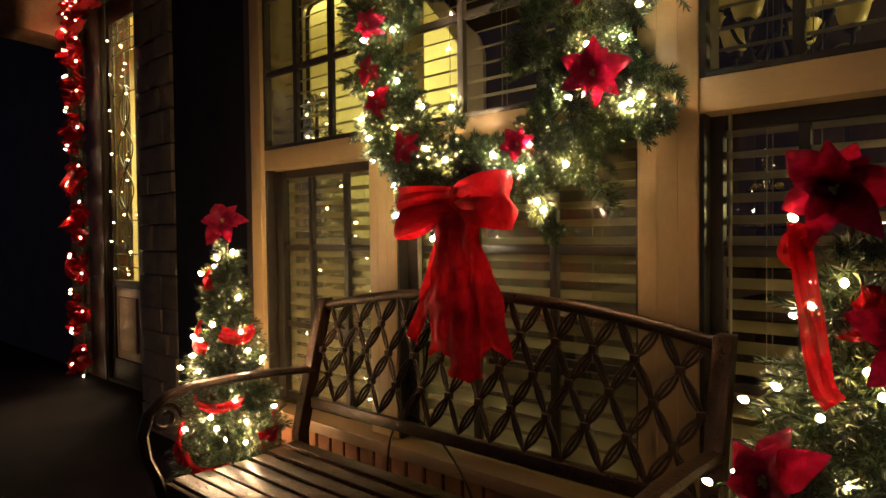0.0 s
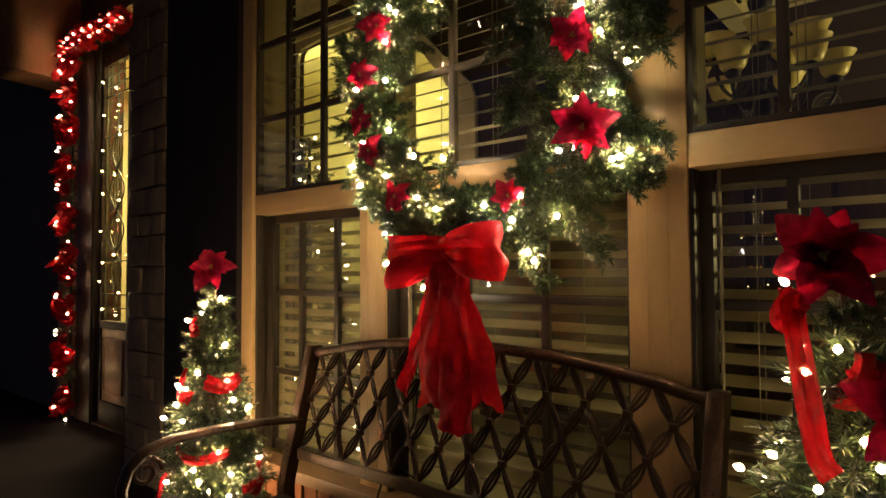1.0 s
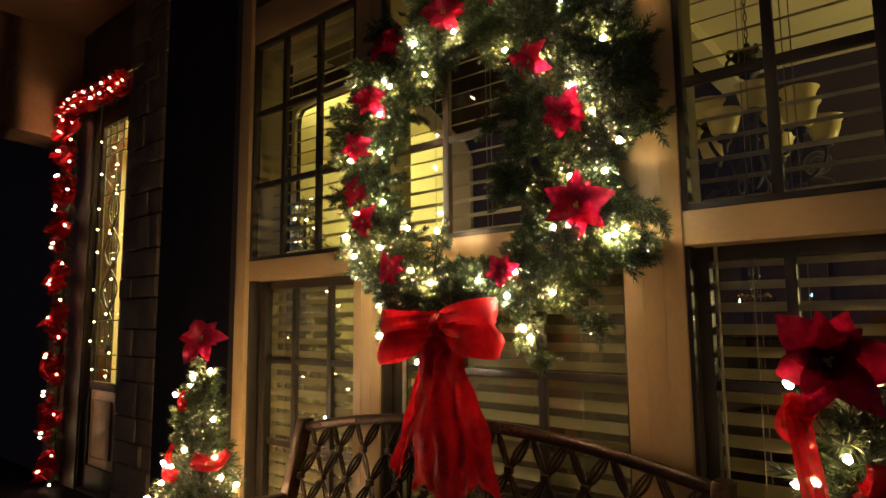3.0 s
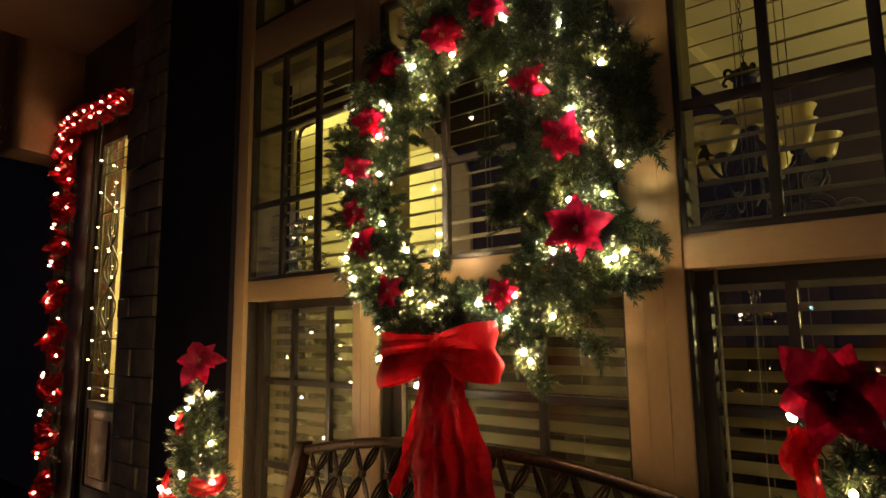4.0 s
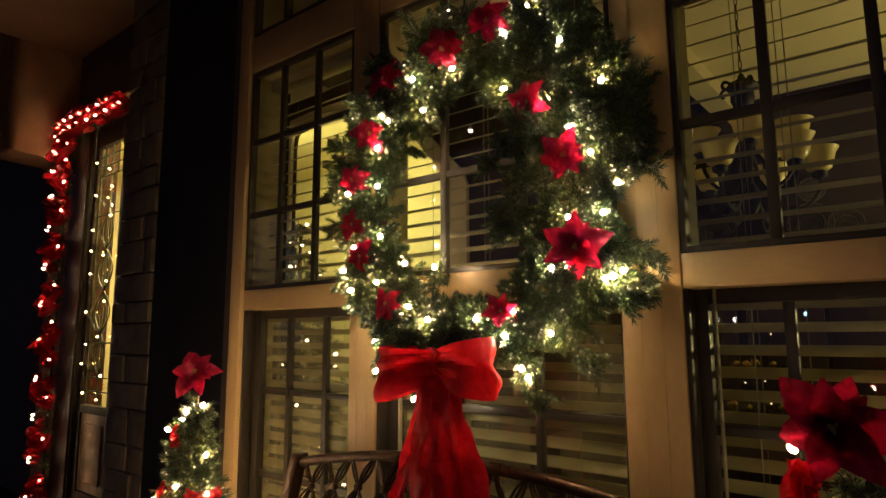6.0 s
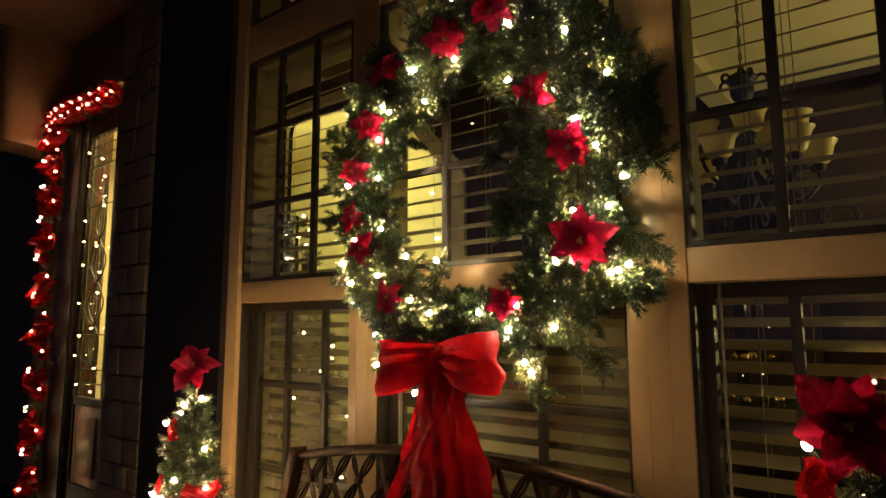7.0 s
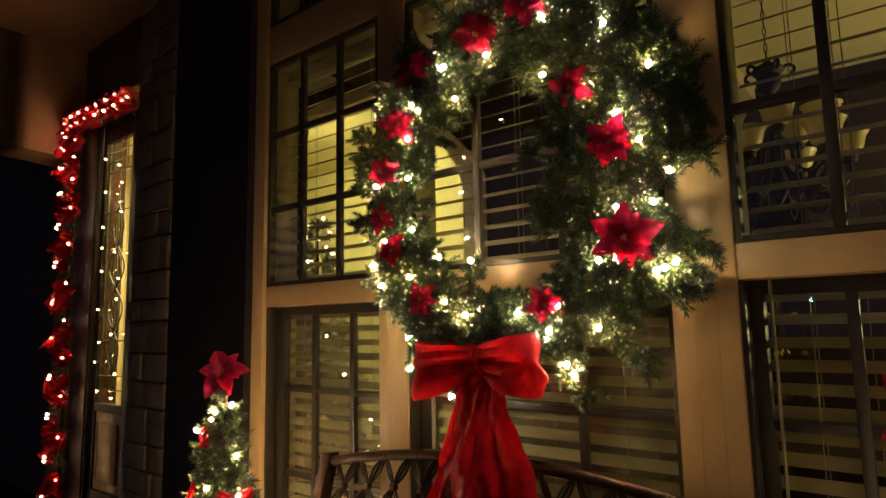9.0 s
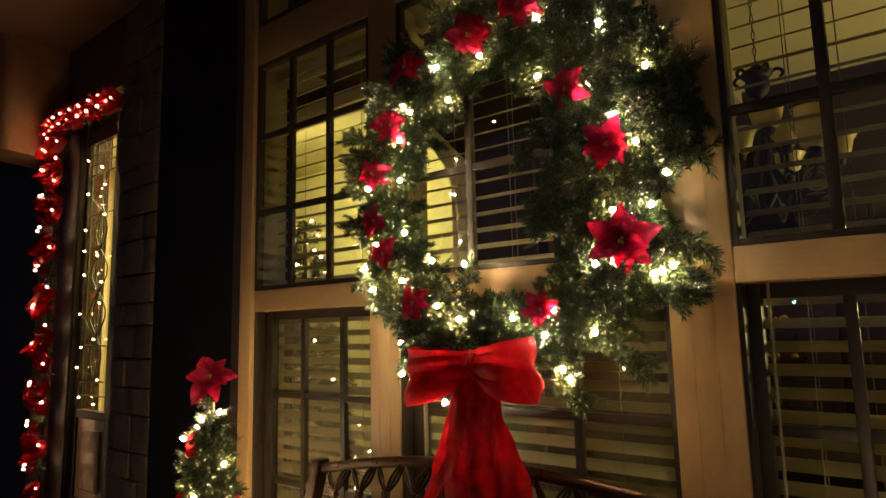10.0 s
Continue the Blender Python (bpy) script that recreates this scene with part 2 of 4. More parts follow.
def raw_mesh(name, verts, faces, material, parent=None):
    me = bpy.data.meshes.new(name)
    me.from_pydata(verts, [], faces)
    me.materials.append(material)
    ob = new(name, me)
    ob.parent = parent
    return ob


rng = np.random.default_rng(7)


def sprigs(bases, ways, lengths, needles=66, needle=0.020, width=0.0025):
    """Needles and stems of many pine tips, as arrays for two joined meshes."""
    bases, ways, lengths = np.asarray(bases), np.asarray(ways), np.asarray(lengths)
    ways = ways / np.linalg.norm(ways, axis=1)[:, None]
    n = len(bases)
    ref = np.where(np.abs(ways[:, 2:3]) < 0.9, [[0, 0, 1.0]], [[1.0, 0, 0]])
    u = np.cross(ways, ref)
    u /= np.linalg.norm(u, axis=1)[:, None]
    w = np.cross(ways, u)
    s = np.tile(np.linspace(0.08, 1.0, needles), (n, 1)) + rng.normal(0, 0.01, (n, needles))
    turn = np.arange(needles) * 2.4 + rng.uniform(0, 6.28, (n, 1)) + rng.normal(0, 0.3, (n, needles))
    lean = np.radians(np.interp(s, [0, 0.8, 1], [62, 48, 20])) + rng.normal(0, 0.15, (n, needles))
    out = np.cos(turn)[..., None] * u[:, None] + np.sin(turn)[..., None] * w[:, None]
    way = np.cos(lean)[..., None] * ways[:, None] + np.sin(lean)[..., None] * out
    bend = rng.normal(0, 0.12, (n, 1, 3))
    root = bases[:, None] + ways[:, None] * (s * lengths[:, None])[..., None] + bend * (s**2 * lengths[:, None])[..., None]
    size = needle * rng.uniform(0.75, 1.2, (n, needles))[..., None]
    tip = root + way * size
    flat = np.cross(way, rng.normal(0, 1, (n, needles, 3)))
    flat /= np.linalg.norm(flat, axis=2)[..., None]
    a, b = root + flat * width / 2, root - flat * width / 2
    mid = root + way * size * 0.6
    c, d = mid + flat * width * 0.45, mid - flat * width * 0.45
    verts = np.stack([a, b, d, c, tip], 2).reshape(-1, 3)
    k = np.arange(n * needles)[:, None] * 5
    quads = (k + [0, 1, 2, 3]).tolist()
    tris = (k + [3, 2, 4]).tolist()
    ends = bases + ways * lengths[:, None] + bend[:, 0] * lengths[:, None]
    half = u * 0.0016
    sv = np.stack([bases - half, bases + half, ends + half * 0.5, ends - half * 0.5, bases - w * 0.0016, bases + w * 0.0016, ends + w * 0.0008, ends - w * 0.0008], 1).reshape(-1, 3)
    sk = np.arange(n)[:, None] * 8
    sf = (sk + [0, 1, 2, 3]).tolist() + (sk + [4, 5, 6, 7]).tolist()
    return verts.tolist(), quads + tris, sv.tolist(), sf


def greenery(parent, bases, ways, lengths, **more):
    v, f, sv, sf = sprigs(bases, ways, lengths, **more)
    tagged(raw_mesh("foliage", v, f, NEEDLE, parent), "green artificial pine needles", kind="stuff")
    tagged(raw_mesh("stem", sv, sf, TWIG, parent), "brown wire twigs", kind="stuff")


def bulb_mesh(name, material, r=0.0062, long=0.017):
    bm = lathe([(r * 0.55, 0), (r, long * 0.3), (r * 0.95, long * 0.55), (r * 0.5, long * 0.85), (r * 0.12, long)], 8)
    me = bpy.data.meshes.new(name)
    bm.to_mesh(me)
    bm.free()
    me.materials.append(material)
    me.polygons.foreach_set("use_smooth", [True] * len(me.polygons))
    return me


BULB_ME = bulb_mesh("bulb", LIT)
BULB_COOL = bulb_mesh("bulb", LIT_COOL)
BULB_TREE = bulb_mesh("bulb", LIT_TREE)
BULB_NEAR = bulb_mesh("bulb", glow("near_tree_bulb", (1.0, 0.69, 0.37), 0.27 * BULB), 0.0052, 0.014)
BULB_MIRRORED = bulb_mesh("bulb", glow("mirrored_bulb_glow", (1.0, 0.72, 0.30), 9), 0.0075, 0.02)
BULB_TINY = bulb_mesh("bulb", glow("tiny_warm_bulb", (1.0, 0.75, 0.35), 1.6), 0.0032, 0.008)
BULB_SMALL = bulb_mesh("bulb", LIT_SMALL, 0.0075, 0.02)


def light_string(name, label, spots, small=False, mesh=None):
    """A wire that runs from bulb to bulb; spots are (place, direction)."""
    ob = thing(name, spots[0][0], label, "string lights")
    inv = Matrix.Translation(-Vector(spots[0][0]))
    pts = []
    for n, (p, w) in enumerate(spots):
        p, w = Vector(p), Vector(w).normalized()
        b = new("bulb", mesh if mesh else BULB_SMALL if small else BULB_COOL if n % 3 == 1 else BULB_ME)
        b.parent = ob
        b.matrix_basis = inv @ Matrix.Translation(p) @ w.to_track_quat("Z", "Y").to_matrix().to_4x4()
        pts.append(inv @ (p - 0.006 * w))
    part("wire", tube(pts, 0.0013, 5), WIRE, ob, "thin green wire")
    return ob


# ---- ground, porch and house shell ----
tagged(link_mesh("ground", box((-60, -60, -0.35), (60, 60, -0.16)), LAWN), "dark night lawn round the porch", "ground", kind="structure")
tagged(link_mesh("floor", box((-9, -3.2, -0.15), (3.0, 2.05, 0.0), 0.01), CONCRETE), "concrete porch floor, its lack of light put into a near-black colour", "floor", kind="structure")
tagged(link_mesh("porch_ceiling", box((-9, -3.2, 3.62), (3.0, 1.99, 3.72)), CEIL), "brown painted porch ceiling", "ceiling", kind="structure")

FRONT, BACK = 1.45, 1.605
WINDOWS = [(-2.14, -1.505), (-1.38, -0.545), (-0.40, 0.20)]
SILL, RAIL_LO, RAIL_HI, HEAD, TRANSOM, TOP = 0.43, 1.385, 1.465, 2.385, 2.55, 3.12


def wall_core(name, boxes, material, label):
    bm = bmesh.new()
    for lo, hi in boxes:
        box(lo, hi, 0, bm)
    return tagged(link_mesh(name, bm, material), label, "wall", kind="structure")


xs = [-2.20] + [v for w in WINDOWS for v in w] + [3.0]
cores = [((-2.20, 1.49, -0.1), (3.0, BACK, SILL - 0.05)), ((-2.20, 1.49, TOP), (3.0, BACK, 3.9)), ((-2.20, 1.49, HEAD), (3.0, BACK, TRANSOM))]
for a, b in zip(xs[::2], xs[1::2]):
    cores += [((a, 1.49, SILL - 0.05), (b, BACK, HEAD)), ((a, 1.49, TRANSOM), (b, BACK, TOP))]
wall_core("wall_north", cores, REVEAL, "house wall with three tall windows")
structure("wall_dark", (-3.165, 1.58, -0.1), (-2.20, 1.70, 3.9), SHADED_WALL, "wall beside the windows, its deep shade put into a near-black colour")
# tree light on the same wall, painted as a browner strip
structure("wall_return", (-2.44, 1.555, -0.1), (-2.216, 1.578, 3.9), WALL, "brown strip beside the casing, tree light on the wall put into its colour")
structure("wall_east", (2.9, -3.2, -0.1), (3.0, 1.49, 3.62), WALL, "dark wall at the porch end")

# casings, posts, rails, heads and sill
TRIMS = [
    ("trim_1", (-2.212, FRONT - 0.012, SILL), (-2.14, 1.495, 3.12), TRIM), ("trim_2", (-1.505, FRONT, SILL), (-1.38, 1.495, 3.12), TRIM),
    ("trim_3", (-0.545, FRONT, SILL), (-0.40, 1.495, 3.12), TRIM), ("trim_4", (0.20, FRONT, SILL), (0.32, 1.495, 3.12), TRIM),
    ("trim_6", (-2.14, FRONT + 0.002, HEAD + 0.003), (-1.507, 1.495, TRANSOM), TRIM_FLAT),
    ("trim_7", (-1.378, FRONT + 0.002, HEAD + 0.003), (-0.547, 1.495, TRANSOM), TRIM_FLAT), ("trim_8", (-0.398, FRONT + 0.002, HEAD + 0.003), (0.198, 1.495, TRANSOM), TRIM_FLAT),
    ("trim_9", (-2.23, 1.40, SILL - 0.045), (0.36, 1.50, SILL - 0.002), SILL_PAINT), ("trim_10", (-2.20, FRONT - 0.01, 3.123), (0.32, 1.495, 3.25), TRIM_FLAT),
]
for name, lo, hi, m in TRIMS:
    structure(name, lo, hi, m, "tan painted wooden window trim board", 0.004)
for n, (a, b) in enumerate(WINDOWS):
    structure("trim_%d" % (11 + n), (a + 0.001, FRONT + 0.003, RAIL_LO), (b - 0.001, 1.53, RAIL_HI), TRIM_FLAT, "tan painted meeting rail between upper and lower panes", 0.004)
for k, x in enumerate((-1.465, -1.42, -0.497, -0.448)):
    structure("trim_%d" % (15 + k), (x - 0.0015, FRONT - 0.0012, SILL), (x + 0.0015, FRONT + 0.004, 3.1), TRIM, "thin raised bead on a window post")


def window(n, a, b, columns):
    w = tagged(new("window_%d" % (n + 1)), "tall double-hung window with dark glazing bars", "window", kind="structure")
    for z0, z1, y, edge, rows in ((RAIL_HI, HEAD, 1.467, 0.016, 3), (SILL, RAIL_LO, 1.533, 0.034, 3), (TRANSOM, TOP, 1.467, 0.02, 2)):
        bm = bmesh.new()
        box((a, y - 0.012, z0), (a + edge, y + 0.02, z1), 0.002, bm)
        box((b - edge, y - 0.012, z0), (b, y + 0.02, z1), 0.002, bm)
        box((a + edge, y - 0.011, z0), (b - edge, y + 0.019, z0 + edge), 0.002, bm)
        box((a + edge, y - 0.011, z1 - edge), (b - edge, y + 0.019, z1), 0.002, bm)
        part("window_frame", bm, SASH, w)
        pane = part("pane", box((a + edge * 0.5, y + 0.002, z0 + edge * 0.5), (b - edge * 0.5, y + 0.006, z1 - edge * 0.5)), GLASS, w)
        pane.visible_shadow = False
        for k in range(1, columns):
            x = a + (b - a) * k / columns
            part("glazing_bar", box((x - 0.0115, y - 0.010, z0 + edge), (x + 0.0115, y + 0.012, z1 - edge), 0.003), SASH, w)
        for k in range(1, rows):
            z = z0 + (z1 - z0) * k / rows
            for c in range(columns):
                x0, x1 = a + (b - a) * c / columns, a + (b - a) * (c + 1) / columns
                part("glazing_bar", box((max(x0 + 0.0115, a + edge), y - 0.009, z - 0.0115), (min(x1 - 0.0115, b - edge), y + 0.011, z + 0.0115), 0.003), SASH, w)
    if n < 2:
        part("insect_screen", box((a + 0.02, 1.5462, SILL + 0.01), (b - 0.006, 1.5472, RAIL_LO - 0.005)), SCREEN, w, "fine grey-brown insect mesh")
    part("jamb", box((a, 1.458, SILL), (a + 0.011, 1.5, RAIL_LO - 0.001), 0.001), SASH, w)
    if n < 2:
        part("screen_frame", box((a + 0.002, 1.506, SILL + 0.004), (a + 0.05, 1.522, RAIL_LO - 0.004), 0.002), SASH, w)
    if n:
        part("jamb_liner", box((a + 0.05, 1.504, SILL), (a + 0.055, 1.52, RAIL_LO), 0.001), CORD, w, "pale jamb liner strip")
    return w


for n, (a, b) in enumerate(WINDOWS):
    window(n, a, b, 3)

# slatted blinds inside the window openings
SLAT_TILT, PITCH = 26.5, 0.051


def slat_mesh(width):
    bm = bmesh.new()
    rows = []
    for k in range(7):
        u = -1 + 2 * k / 6
        rows.append([bm.verts.new((s * width / 2, u * 0.025, 0.0035 * (1 - u * u))) for s in (-1, 1)])
    for one, two in zip(rows, rows[1:]):
        bm.faces.new((one[0], one[1], two[1], two[0]))
    bmesh.ops.solidify(bm, geom=bm.faces[:], thickness=0.0028)
    me = bpy.data.meshes.new("slat")
    bm.to_mesh(me)
    bm.free()
    me.materials.append(SLAT)
    me.polygons.foreach_set("use_smooth", [True] * len(me.polygons))
    me.set_sharp_from_angle(angle=radians(40))
    return me


for n, (a, b) in enumerate(WINDOWS):
    blind = thing("window_blind", ((a + b) / 2, 1.574, SILL), "open cream slatted blind hanging inside the window", "blind", "window blinds")
    half = (b - a) / 2 - 0.012
    me = slat_mesh(2 * half)
    z = 0.05
    while z < HEAD - SILL - 0.06:
        s = new("slat", me)
        s.parent = blind
        s.matrix_basis = pose(0, 0, z, SLAT_TILT + rng.normal(0, 1.3), rng.normal(0, 0.12), 0)
        z += PITCH
    part("head_rail", box((-half, -0.03, HEAD - SILL - 0.05), (half, 0.03, HEAD - SILL - 0.003), 0.003), SLAT, blind)
    part("bottom_rail", box((-half, -0.026, 0.008), (half, 0.026, 0.026), 0.004), SLAT, blind)
    for u in (-0.62, 0.62):
        for y in (-0.028, 0.028):
            part("ladder_cord", tube([(u * half, y, 0.02), (u * half, y, HEAD - SILL - 0.04)], 0.0011, 5), CORD, blind)
    if n:
        for dx in (0.0, 0.018):
            part("pull_cord", tube([(-half * (0.1 + 0.12 * n) + dx, 0.034, 0.5), (-half * (0.1 + 0.12 * n) + dx, 0.034, HEAD - SILL - 0.04)], 0.0013, 5), CORD, blind)

def arch_slab(name, along, lo, hi, gap, spring, crown, ztop, near, far, material, label, sides=24, outline=None):
    """A wall with an arched opening. along: 'x' or 'y'; near and far: its two faces on the other axis."""
    bm = bmesh.new()

    def at(u, v, z):
        return (u, v, z) if along == "x" else (v, u, z)

    def cell(u0, u1, z0a, z0b):
        low = [bm.verts.new(at(u, v, z)) for u, v, z in ((u0, near, z0a), (u1, near, z0b), (u1, far, z0b), (u0, far, z0a))]
        high = [bm.verts.new(at(u, v, ztop)) for u, v in ((u0, near), (u1, near), (u1, far), (u0, far))]
        bm.faces.new(low[::-1])
        bm.faces.new(high)
        for k in range(4):
            bm.faces.new((low[k], low[(k + 1) % 4], high[(k + 1) % 4], high[k]))

    if gap[0] > lo:
        cell(lo, gap[0], 0, 0)
    if hi > gap[1]:
        cell(gap[1], hi, 0, 0)
    mid, half = (gap[0] + gap[1]) / 2, (gap[1] - gap[0]) / 2
    us = [mid - half * math.cos(math.pi * k / sides) for k in range(sides + 1)]
    zs = [spring + (crown - spring) * math.sin(math.pi * k / sides) ** 0.8 for k in range(sides + 1)]
    if outline:
        us, zs = [u for u, z in outline], [z for u, z in outline]
    for k in range(len(us) - 1):
        cell(us[k], us[k + 1], zs[k], zs[k + 1])
    bmesh.ops.remove_doubles(bm, verts=bm.verts[:], dist=1e-5)
    bmesh.ops.recalc_face_normals(bm, faces=bm.faces[:])
    return tagged(link_mesh(name, bm, material), label, "wall", kind="structure")


# rooms behind the windows
structure("room_floor", (-3.24, BACK, 0.0), (3.0, 6.2, 0.06), CARPET, "brown room floor")
structure("hall_floor", (-7, 2.16, 0.0), (-3.24, 6.2, 0.06), CARPET, "brown hall floor")
tagged(link_mesh("room_ceiling", box((-1.11, BACK, 3.05), (3.0, 6.2, 3.24)), PLASTER), "cream plaster room ceiling", "ceiling", kind="structure")
# no light reaches this side of the beam: the shade is in the colour
tagged(link_mesh("bay_ceiling", box((-3.24, BACK, 3.05), (-1.112, 6.2, 3.24)), PLASTER_DARK), "ceiling beyond the beam, its unlit dark put into the paint", "ceiling", kind="structure")
tagged(link_mesh("hall_ceiling", box((-7, 2.16, 3.16), (-3.24, 6.2, 3.24)), PLASTER), "cream plaster hall ceiling", "ceiling", kind="structure")
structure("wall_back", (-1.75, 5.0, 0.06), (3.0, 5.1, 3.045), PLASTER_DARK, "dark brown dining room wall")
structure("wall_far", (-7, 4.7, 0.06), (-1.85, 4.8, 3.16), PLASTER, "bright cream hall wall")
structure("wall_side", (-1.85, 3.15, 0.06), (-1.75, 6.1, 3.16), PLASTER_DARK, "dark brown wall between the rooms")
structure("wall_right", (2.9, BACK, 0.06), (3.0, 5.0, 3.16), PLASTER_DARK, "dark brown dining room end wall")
structure("wall_left", (-7, 2.16, 0.06), (-6.9, 6.1, 3.16), PLASTER, "cream hall end wall")
ARCH = [(-3.885, 2.80), (-3.87, 2.87), (-3.83, 2.90), (-3.62, 2.92), (-2.95, 2.93), (-2.62, 2.64), (-2.508, 2.505), (-2.412, 2.393), (-2.334, 2.276), (-2.30, 2.16)]
ARCH_OUT = [(-3.99, 2.86), (-3.97, 2.95), (-3.90, 3.0), (-3.64, 3.02), (-2.86, 3.02), (-2.53, 2.66), (-2.41, 2.535), (-2.29, 2.41), (-2.18, 2.30), (-2.14, 2.20)]
# the shaded room side of this wall is painted dark
arch_slab("wall_arch", "x", -4.0, -1.75, (-3.885, -2.30), 0, 0, 3.16, 3.0, 3.035, PLASTER_DARK, "wall with a wide clipped-corner opening, its shade put into the brown", outline=ARCH)
arch_casing = bmesh.new()
inner = [(-3.885, 0.06)] + ARCH + [(-2.30, 0.06)]
outer = [(-3.99, 0.06)] + ARCH_OUT + [(-2.14, 0.06)]
rings = [[arch_casing.verts.new(p) for p in ((i[0], 2.97, i[1]), (o[0], 2.97, o[1]), (o[0], 2.998, o[1]), (i[0], 2.998, i[1]))] for i, o in zip(inner, outer)]
for one, two in zip(rings, rings[1:]):
    for k in range(4):
        arch_casing.faces.new((one[k], one[(k + 1) % 4], two[(k + 1) % 4], two[k]))
bmesh.ops.recalc_face_normals(arch_casing, faces=arch_casing.faces[:])
tagged(link_mesh("trim_arch", arch_casing, PLASTER, smooth=False), "cream painted casing round the arched opening", "trim", kind="structure")
structure("beam", (-1.19, BACK, 2.95), (-1.03, 5.0, 3.05), PLASTER, "cream ceiling beam in the dining room")

# entry: door wall, door, arch and stone pillar
DOORY = 1.95
wall_core("wall_door", [((-9, DOORY, 0), (-5.05, 2.15, 3.9)), ((-5.05, DOORY, 2.96), (-3.6, 2.15, 3.9)), ((-4.36, DOORY, 0), (-3.6, 2.15, 2.96))], WALL, "dark wall round the front door")
structure("wall_foyer", (-6.9, 2.98, 0.06), (-4.0, 3.06, 3.16), PLASTER, "cream foyer wall behind the door")
structure("wall_foyer_side", (-4.0, 2.16, 0.06), (-3.93, 2.98, 3.16), PLASTER, "cream foyer side wall")
lamp("foyer_lamp", "AREA", (-5.2, 2.55, 3.05), (-5.2, 2.56, 0), 100, (1.0, 0.82, 0.36), 0.4)
arch_slab("porch_arch", "y", -3.2, DOORY, (-1.6, 1.945), 2.67, 2.74, 3.62, -5.80, -5.42, STUCCO, "brown stucco porch arch")

door = tagged(thing("door_1", (-5.045, 1.97, 0.02), "closed red-brown wooden door leaf with tall leaded glass", "door", kind="structure"))
DW, DH, L0, L1, G0, G1 = 0.675, 2.93, 0.055, 0.505, 0.77, 2.73
for nm, lo, hi in (("stile", (0, 0, 0), (L0, 0.045, DH)), ("stile", (L1, 0, 0), (DW, 0.045, DH)), ("rail", (L0, 0, 0), (L1, 0.045, 0.16)), ("rail", (L0, 0, 0.71), (L1, 0.045, G0)), ("rail", (L0, 0, G1), (L1, 0.045, DH))):
    part(nm, box(lo, hi, 0.004), DOORWOOD, door)
part("panel", box((L0, 0.012, 0.16), (L1, 0.034, 0.71), 0.008), DOORPANEL, door)
part("panel", box((L0 + 0.07, 0.002, 0.23), (L1 - 0.07, 0.012, 0.64), 0.01), DOORPANEL, door)
lite = part("leaded_glass", box((L0, 0.02, G0), (L1, 0.026, G1)), clear_glass("rippled_glass", (0.98, 0.94, 0.8), 0.03), door, "rippled clear leaded glass")
lite.visible_shadow = False
came = bmesh.new()
for x in (L0 + 0.035, L1 - 0.035):
    tube([(x, 0.016, G0), (x, 0.016, G1)], 0.006, 5, bm=came)
for z in (G0 + 0.1, G0 + 0.2, G1 - 0.08, G1 - 0.16, G1 - 0.24, G1 - 0.55, G0 + 0.45):
    tube([(L0, 0.016, z), (L1, 0.016, z)], 0.005, 5, bm=came)
for z in (G1 - 0.08, ):
    for k in range(1, 4):
        x = L0 + (L1 - L0) * k / 4
        tube([(x, 0.016, z - 0.16), (x, 0.016, G1)], 0.005, 5, bm=came)
for sign in (-1, 1):
    for amp in (0.06, 0.13):
        pts = []
        for k in range(40):
            u = k / 39
            pts.append(((L0 + L1) / 2 + sign * amp * math.sin(u * math.pi * 4) * (0.5 + 0.5 * math.sin(u * math.pi)), 0.016, G0 + 0.2 + u * (G1 - 0.5 - G0 - 0.2)))
        tube(pts, 0.005, 5, bm=came)
tube([((L0 + L1) / 2, 0.016, G1 - 0.24), ((L0 + L1) / 2, 0.016, G0)], 0.004, 5, bm=came)
part("leading", came, LEAD, door, "dark lead lines in flowing loops")
# reflections of garland lights in the glass, put in as small glowing bulbs
glass_spots = []
for k in range(18):
    z = G0 + 0.05 + (G1 - G0 - 0.12) * (k // 2) / 8.5 + 0.05 * math.sin(k * 2.3)
    x = (L0 + 0.05 + 0.03 * math.sin(k * 1.7)) if k % 2 else (L1 - 0.13 + 0.05 * math.sin(k * 1.1))
    glass_spots.append(((-5.045 + x, 1.955, 0.02 + z), (0.3, -1, 0.1)))
light_string("door_glass_reflections", "glowing bulbs placed as reflections of garland lights in the door glass", sorted(glass_spots, key=lambda p: p[0][2]), mesh=BULB_MIRRORED)
structure("door_casing_1", (-5.062, DOORY - 0.012, 0), (-5.047, 1.969, 2.955), DOORWOOD, "red-brown wooden door jamb", 0.004)
structure("door_casing_2", (-5.36, DOORY - 0.025, 0), (-5.066, DOORY - 0.002, 2.953), DOORWOOD, "red-brown wooden door casing", 0.006)
structure("door_casing_3", (-5.36, DOORY - 0.027, 2.956), (-3.92, DOORY - 0.002, 2.995), DOORWOOD, "red-brown wooden door head", 0.006)
structure("trim_ledge", (-5.40, DOORY - 0.08, 2.998), (-3.95, DOORY - 0.002, 3.020), TRIM_FLAT, "thin tan ledge over the door", 0.004)
structure("door_sill", (-5.04, 1.93, 0.0), (-4.37, 2.02, 0.02), DOORWOOD, "dark wooden door sill", 0.004)


